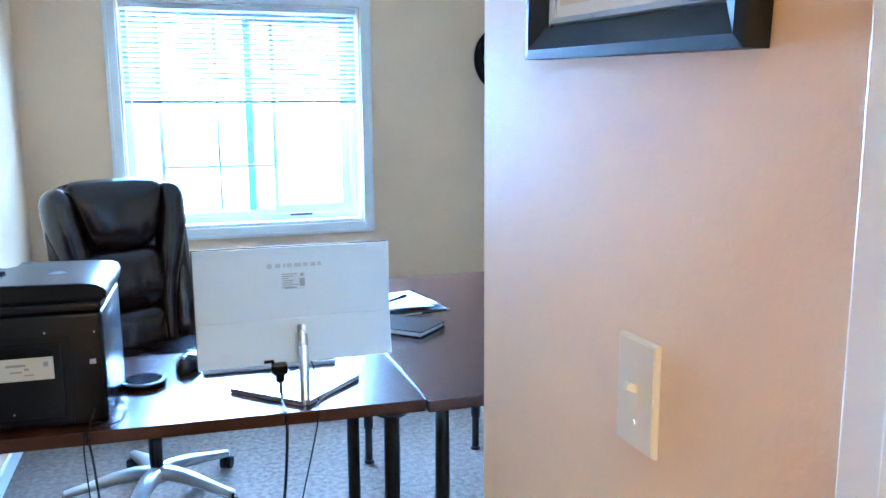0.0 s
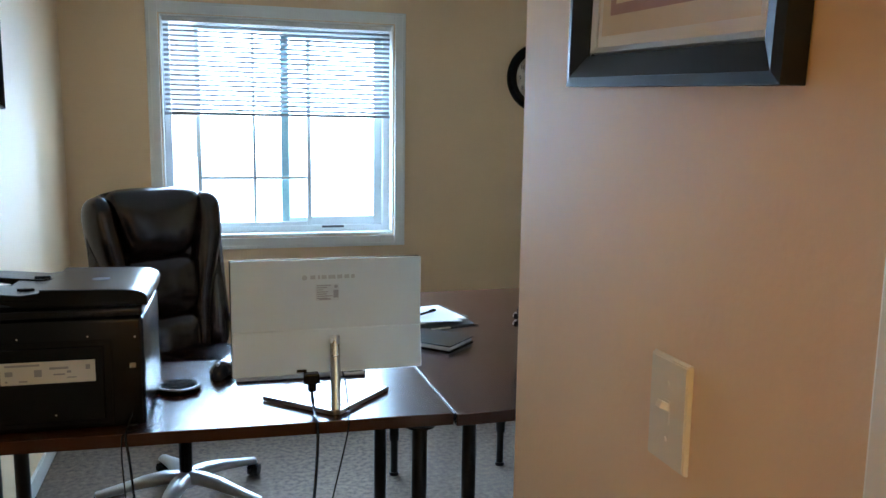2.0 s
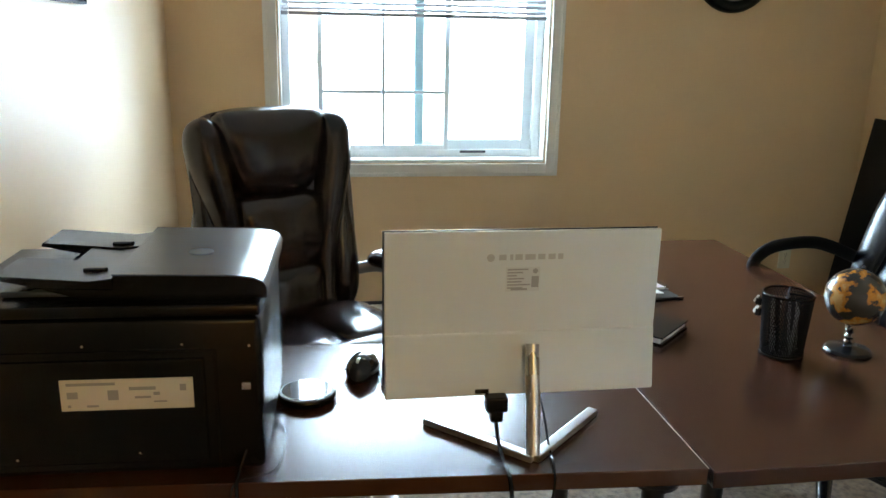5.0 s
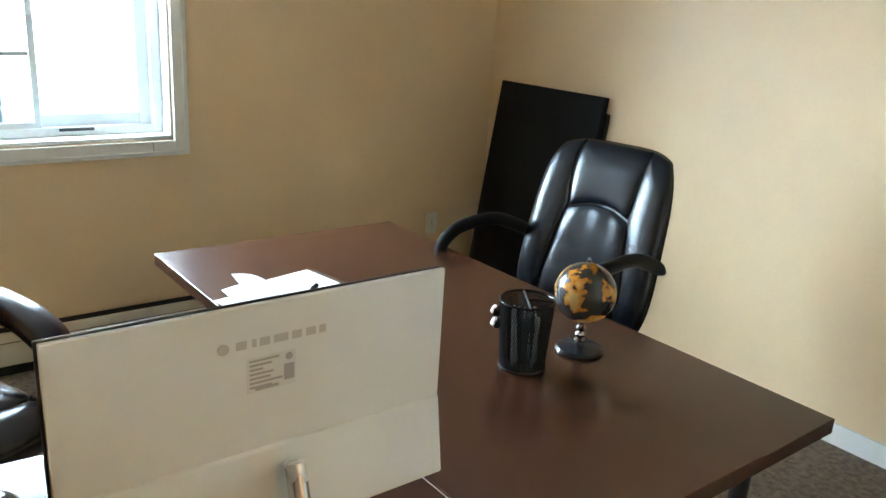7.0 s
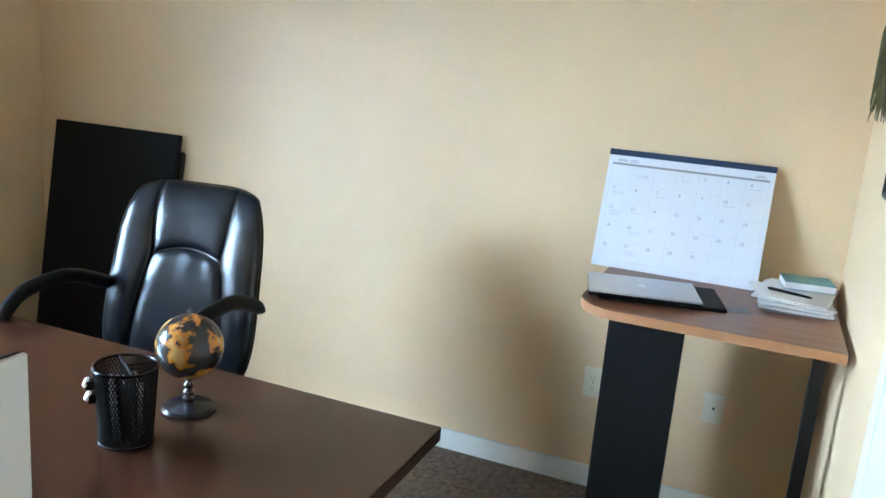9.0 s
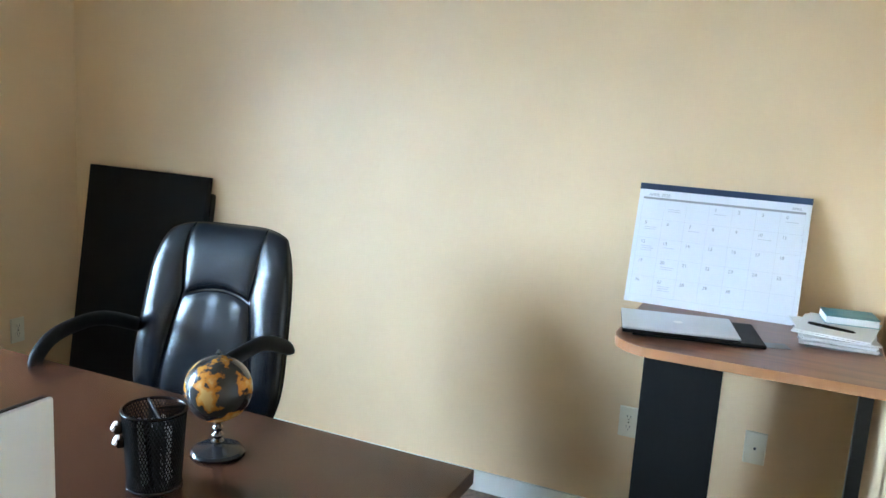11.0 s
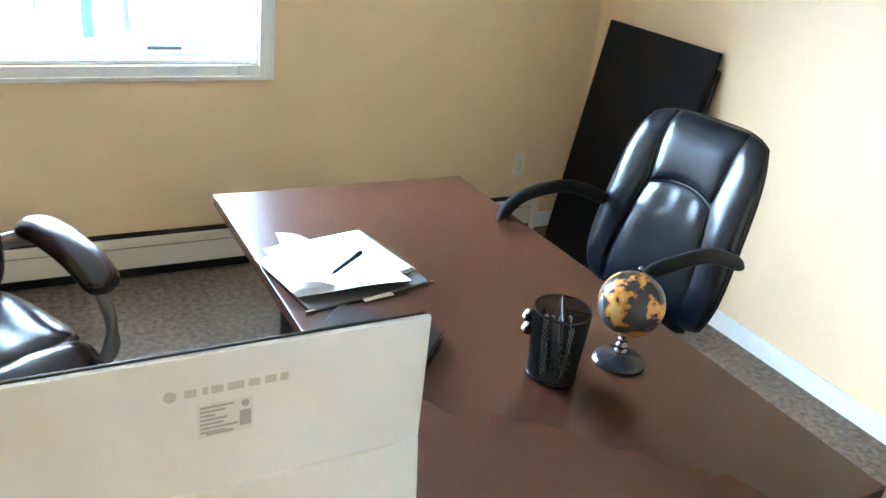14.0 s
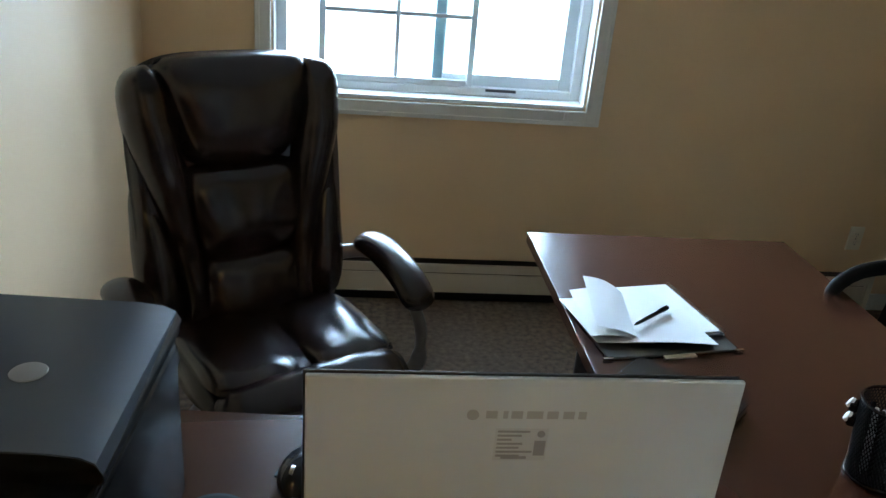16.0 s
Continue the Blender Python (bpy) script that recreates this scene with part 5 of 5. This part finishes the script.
def notebook():
    f = solo_box("file_folder", "dark olive hanging file folder lying on the desk", "folder", FOLDER, 1.122, 3.225, 0.7405, 8.7, 0.335, 0.27, 0.006)
    for x in (-0.168, 0.168):
        bm = bmesh.new()
        box(bm, x - 0.012, x + 0.012, -0.138, -0.131, 0.002, 0.006, 0.001)
        part("hook", bm, NICKEL, f)
    bm = bmesh.new()
    box(bm, -0.03, 0.05, -0.149, -0.1355, 0.001, 0.004)
    part("tab", bm, KRAFT, f, "small kraft tab")
    n = thing("spiral_notebook", "grey spiral-bound notebook with open white pages on folder", "notebook", 1.145, 3.275, 0.7475, 11)
    bm = bmesh.new()
    box(bm, -0.12, 0.132, -0.125, 0.145, 0, 0.004, 0.001)
    part("cover", bm, GREYC, n, "grey notebook cover")
    bm = bmesh.new()
    box(bm, -0.122, 0.122, -0.118, 0.138, 0.004, 0.010, 0.0008)
    part("page_block", bm, PAPER, n, "white lined pages")
    for k in range(30):
        y = -0.118 + 0.0088 * k
        bm = bmesh.new()
        tube(bm, [(0.130 + 0.007 * math.cos(q), y, 0.007 + 0.007 * math.sin(q)) for q in [2 * math.pi * j / 10 for j in range(10)]], 0.0011, 5, closed=True)
        part("coil", bm, NICKEL, n)
    def page(label, corners, bulge, seed, thick=0.0006):
        # a leaf between four corners, bulged and slightly wavy
        cs = [Vector(q) for q in corners]
        o = (cs[0] + cs[1] + cs[2] + cs[3]) / 4
        o.z = min(q.z for q in cs)
        p = thing("paper_sheet", label, "paper", o.x, o.y, o.z)
        bm = bmesh.new()
        nn = 14
        top, bot = [], []
        for j in range(nn + 1):
            ra, rb = [], []
            for i in range(nn + 1):
                u, v = i / nn, j / nn
                q = (cs[0] * (1 - u) + cs[1] * u) * (1 - v) + (cs[3] * (1 - u) + cs[2] * u) * v - o
                q.z += bulge * math.sin(math.pi * u) * (0.5 + 0.5 * v) + 0.0012 * (1 + math.sin(5 * u + seed) * math.cos(6 * v + seed))
                ra.append(bm.verts.new(q + Vector((0, 0, thick))))
                rb.append(bm.verts.new(q))
            top.append(ra), bot.append(rb)
        for j in range(nn):
            for i in range(nn):
                bm.faces.new((top[j][i], top[j][i + 1], top[j + 1][i + 1], top[j + 1][i]))
                bm.faces.new((bot[j][i], bot[j + 1][i], bot[j + 1][i + 1], bot[j][i + 1]))
            bm.faces.new((top[j][0], top[j + 1][0], bot[j + 1][0], bot[j][0]))
            bm.faces.new((top[j][nn], bot[j][nn], bot[j + 1][nn], top[j + 1][nn]))
        for i in range(nn):
            bm.faces.new((top[0][i], bot[0][i], bot[0][i + 1], top[0][i + 1]))
            bm.faces.new((top[nn][i], top[nn][i + 1], bot[nn][i + 1], bot[nn][i]))
        part("leaf", bm, PAPER, p, smooth=True)

    # each leaf: crease foot, outer foot, outer head, crease head
    page("flat white sheet sticking out over the desk edge under the notebook", ((1.10, 3.12, 0.7535), (0.962, 3.120, 0.7535), (0.922, 3.335, 0.7535), (1.10, 3.345, 0.7575)), 0.002, 1.0)
    page("white pages folded open on the spiral notebook", ((1.015, 3.112, 0.7582), (1.252, 3.112, 0.7582), (1.205, 3.352, 0.7582), (1.085, 3.372, 0.7582)), 0.006, 2.0, 0.002)
    page("second white page turned over beside the notebook", ((1.055, 3.125, 0.7605), (0.950, 3.135, 0.7625), (0.948, 3.345, 0.775), (1.090, 3.360, 0.7605)), 0.010, 3.0)
    page("lifted white page curling up beside the notebook", ((1.060, 3.130, 0.7635), (0.968, 3.150, 0.780), (0.985, 3.368, 0.805), (1.092, 3.358, 0.7635)), 0.012, 4.0)
    pen = thing("pen", "black ballpoint pen lying on the open notebook", "pen", 1.121, 3.216, 0.7755, 39)
    bm = bmesh.new()
    lathe(bm, [(0.001, -0.074), (0.0042, -0.060), (0.0052, 0.0), (0.0052, 0.045), (0.0066, 0.052), (0.0056, 0.074)], 14, pose(0, 0, 0, 0, 90))
    part("barrel", bm, BPLAST, pen, smooth=True)
    bm = bmesh.new()
    box(bm, 0.03, 0.068, -0.0012, 0.0012, 0.005, 0.0085, 0.0005)
    part("clip", bm, BPLAST, pen)


GREYC = mat("grey_card", (0.20, 0.21, 0.22), 0.5, var=0.1, scale=10)


def solo_box(name, label, cat, material, x, y, z, rz, w, d, h, bevel=0.0015):
    t = thing(name, label, cat, x, y, z, rz)
    bm = bmesh.new()
    box(bm, -w / 2, w / 2, -d / 2, d / 2, 0, h, bevel)
    part("body", bm, material, t)
    return t


notebook()
t = thing("planner", "black leather planner with a pen loop lying on the desk", "planner", 1.066, 2.90, 0.7405, -46)
bm = bmesh.new()
box(bm, -0.125, 0.125, -0.089, 0.089, 0, 0.004, 0.0015)
box(bm, -0.125, 0.125, -0.089, 0.089, 0.018, 0.022, 0.0015)
box(bm, -0.125, -0.118, -0.089, 0.089, 0.003, 0.019, 0.001)
part("cover", bm, BLEATHER, t, "black leather cover")
bm = bmesh.new()
box(bm, -0.117, 0.118, -0.085, 0.085, 0.0045, 0.0175)
part("page_block", bm, PAPER, t)

# ---- things on the corner stand ----
ZS = 0.8955
t = thing("folio_case", "black slim folio case lying under the closed laptop", "case", 2.665, 1.84, ZS, 12.7)
bm = bmesh.new()
box(bm, -0.12, 0.125, -0.205, 0.165, 0, 0.012, 0.005)
part("cover", bm, BMATT, t)
bm = bmesh.new()
box(bm, 0.118, 0.128, -0.12, 0.10, 0.012, 0.016, 0.001)
part("strap", bm, BPLAST, t)
t = thing("laptop", "closed silver aluminium laptop lying on a black folio", "laptop", 2.63, 1.865, ZS + 0.0125, 12.7)
bm = bmesh.new()
box(bm, -0.113, 0.113, -0.162, 0.162, 0, 0.010, 0.004, seg=3)
part("base", bm, BPLAST, t, "dark lower body", smooth=True)
ALU = mat("aluminium_lid", (0.62, 0.63, 0.64), 0.34, 0.8, var=0.04)
bm = bmesh.new()
box(bm, -0.113, 0.113, -0.162, 0.162, 0.0105, 0.018, 0.0035, seg=3)
part("lid", bm, ALU, t, "silver aluminium lid", smooth=True)
bm = bmesh.new()
cyl(bm, 0, 0, 0.018, 0.0186, 0.014, n=24)
part("emblem", bm, WPLAST, t, "small white emblem")

CALW = mat("calendar_paper", (0.74, 0.75, 0.78), 0.5, var=0.02, scale=6)


def calendar():
    # stands on the table and leans on the wall behind it
    c = thing("desk_calendar", "large white month calendar with navy header leaning on the wall", "calendar", 2.948, 1.815, ZS, 90)
    lean = math.degrees(math.asin(0.105 / 0.405))
    # local x runs along the wall, y towards the room
    m = pose(0, 0, 0, lean)
    w, h = 0.545, 0.41
    bm = bmesh.new()
    box(bm, -w / 2, w / 2, -0.006, 0, 0, h, 0.001, m=m)
    part("sheet_pad", bm, CALW, c, "white printed sheet pad")
    bm = bmesh.new()
    box(bm, -w / 2 - 0.001, w / 2 + 0.001, -0.007, 0.001, h - 0.02, h + 0.001, 0.0006, m=m)
    part("header_band", bm, NAVY, c, "navy blue binding band")
    bm = bmesh.new()
    box(bm, -w / 2 + 0.015, w / 2 - 0.015, 0, 0.0006, h - 0.053, h - 0.046, m=m)
    part("weekday_bar", bm, INK, c, "grey weekday bar")
    # columns run from the first weekday, at the far end of local x, back
    bm = bmesh.new()
    face = m @ Matrix.Translation((0, 0.0008, 0)) @ pose(0, 0, 0, 90, 0, 180)
    text_mesh(bm, "APRIL 2020", 0.015, face @ Matrix.Translation((-0.205, h - 0.042, 0)))
    text_mesh(bm, "APRIL", 0.013, face @ Matrix.Translation((0.23, h - 0.042, 0)))
    part("month_name", bm, INK, c, "grey month lettering")
    day = 1
    bm = bmesh.new()
    cw, chh = (w - 0.03) / 7, 0.066
    for r in range(5):
        for k in range(7):
            if (r == 0 and k < 3) or day > 30:
                continue
            text_mesh(bm, str(day), 0.016, face @ Matrix.Translation((-w / 2 + 0.035 + k * cw, h - 0.074 - r * chh, 0)))
            day += 1
    part("day_numbers", bm, INK, c, "grey day numbers", kind="stuff")
    rnd = random.Random(3)
    bm = bmesh.new()
    for r in range(6):
        box(bm, -w / 2 + 0.015, w / 2 - 0.015, 0, 0.0005, h - 0.055 - r * chh, h - 0.0545 - r * chh, m=m)
    for k in range(8):
        x = -w / 2 + 0.015 + k * cw
        box(bm, x, x + 0.0005, 0.0001, 0.0006, h - 0.055 - 5 * chh, h - 0.055, m=m)
    part("grid_lines", bm, LGREY, c, "faint grey grid", kind="stuff")
    bm = bmesh.new()
    for r, k in ((0, 1), (0, 3), (0, 6), (1, 5), (1, 2), (2, 0), (2, 1), (3, 1), (1, 0), (4, 1)):
        for q in range(1 + (r + k) % 3):
            x = w / 2 - 0.03 - k * cw
            z = h - 0.084 - r * chh - 0.007 * q
            box(bm, x - 0.035 - 0.01 * rnd.random(), x, 0.0002, 0.0008, z, z + 0.0016, m=m)
    part("handwriting", bm, LGREY, c, "faint pencilled notes", kind="stuff")


LGREY = mat("pale_grey_ink", (0.50, 0.50, 0.52), 0.6)
calendar()
solo_box("card", "small grey plastic card lying on the corner stand", "card", GREYC, 2.655, 1.60, ZS, 20, 0.055, 0.085, 0.001, 0.0003)
rnd = random.Random(11)
for k in range(9):
    hgt = (0.003, 0.005, 0.004, 0.006, 0.003, 0.005, 0.003, 0.004, 0.003)[k]
    z = ZS + sum((0.003, 0.005, 0.004, 0.006, 0.003, 0.005, 0.003, 0.004, 0.003)[:k]) + 0.0006 * k
    solo_box("paper_stack" if k else "magazine", "stack of white papers on the corner stand by the wall" if k else "grey magazine at the bottom of the paper stack", "papers", (GREYC if k == 0 else PAPER if k % 3 else CALW), 2.86 + rnd.uniform(-0.014, 0.012), 1.434 + rnd.uniform(-0.010, 0.010), z, rnd.uniform(-11, 11), 0.27, 0.205, hgt, 0.0006)
TEAL = mat("teal_cover", (0.05, 0.20, 0.24), 0.4, color2=(0.12, 0.30, 0.30), scale=16)
t = thing("paperback_book", "thick paperback with a teal cover on the paper stack", "book", 2.93, 1.40, 0.939, 8)
bm = bmesh.new()
box(bm, -0.06, 0.06, -0.075, 0.075, 0.0, 0.0015, 0.0004)
box(bm, -0.06, 0.06, -0.075, 0.075, 0.0225, 0.024, 0.0004)
part("cover", bm, TEAL, t, "teal printed cover")
bm = bmesh.new()
box(bm, -0.057, 0.058, -0.072, 0.073, 0.0018, 0.0222)
part("page_block", bm, PAPER, t)
t = thing("pen", "black pen lying on the paper stack", "pen", 2.78, 1.45, 0.946, 70)
bm = bmesh.new()
lathe(bm, [(0.001, -0.065), (0.004, -0.055), (0.005, 0.0), (0.005, 0.06), (0.003, 0.068)], 14, pose(0, 0, 0, 0, 90))
part("barrel", bm, BPLAST, t, smooth=True)

# ---- floor clutter, under the desk ----
t = thing("power_box", "low black power box on the carpet under the desk", "power box", -0.18, 3.15, 0.0, -3)
bm = bmesh.new()
box(bm, -0.15, 0.15, -0.10, 0.10, 0.0, 0.10, 0.012, seg=3)
part("case", bm, BMATT, t, smooth=True)
bm = bmesh.new()
box(bm, -0.12, 0.10, -0.06, 0.06, 0.10, 0.103, 0.001)
part("top_plate", bm, BPLAST, t)

# ---- closet beyond the south wall, painted door edge ----
strip("door_2", [(1.30, 1.36, YS, YS + 0.016, 0, 2.10), (1.36, 1.90, YS, YS + 0.012, 0.01, 2.04), (1.90, 1.96, YS, YS + 0.018, 0, 2.10), (1.36, 1.90, YS, YS + 0.016, 2.045, 2.10)], label="white painted closet door with flat casing on the south wall")
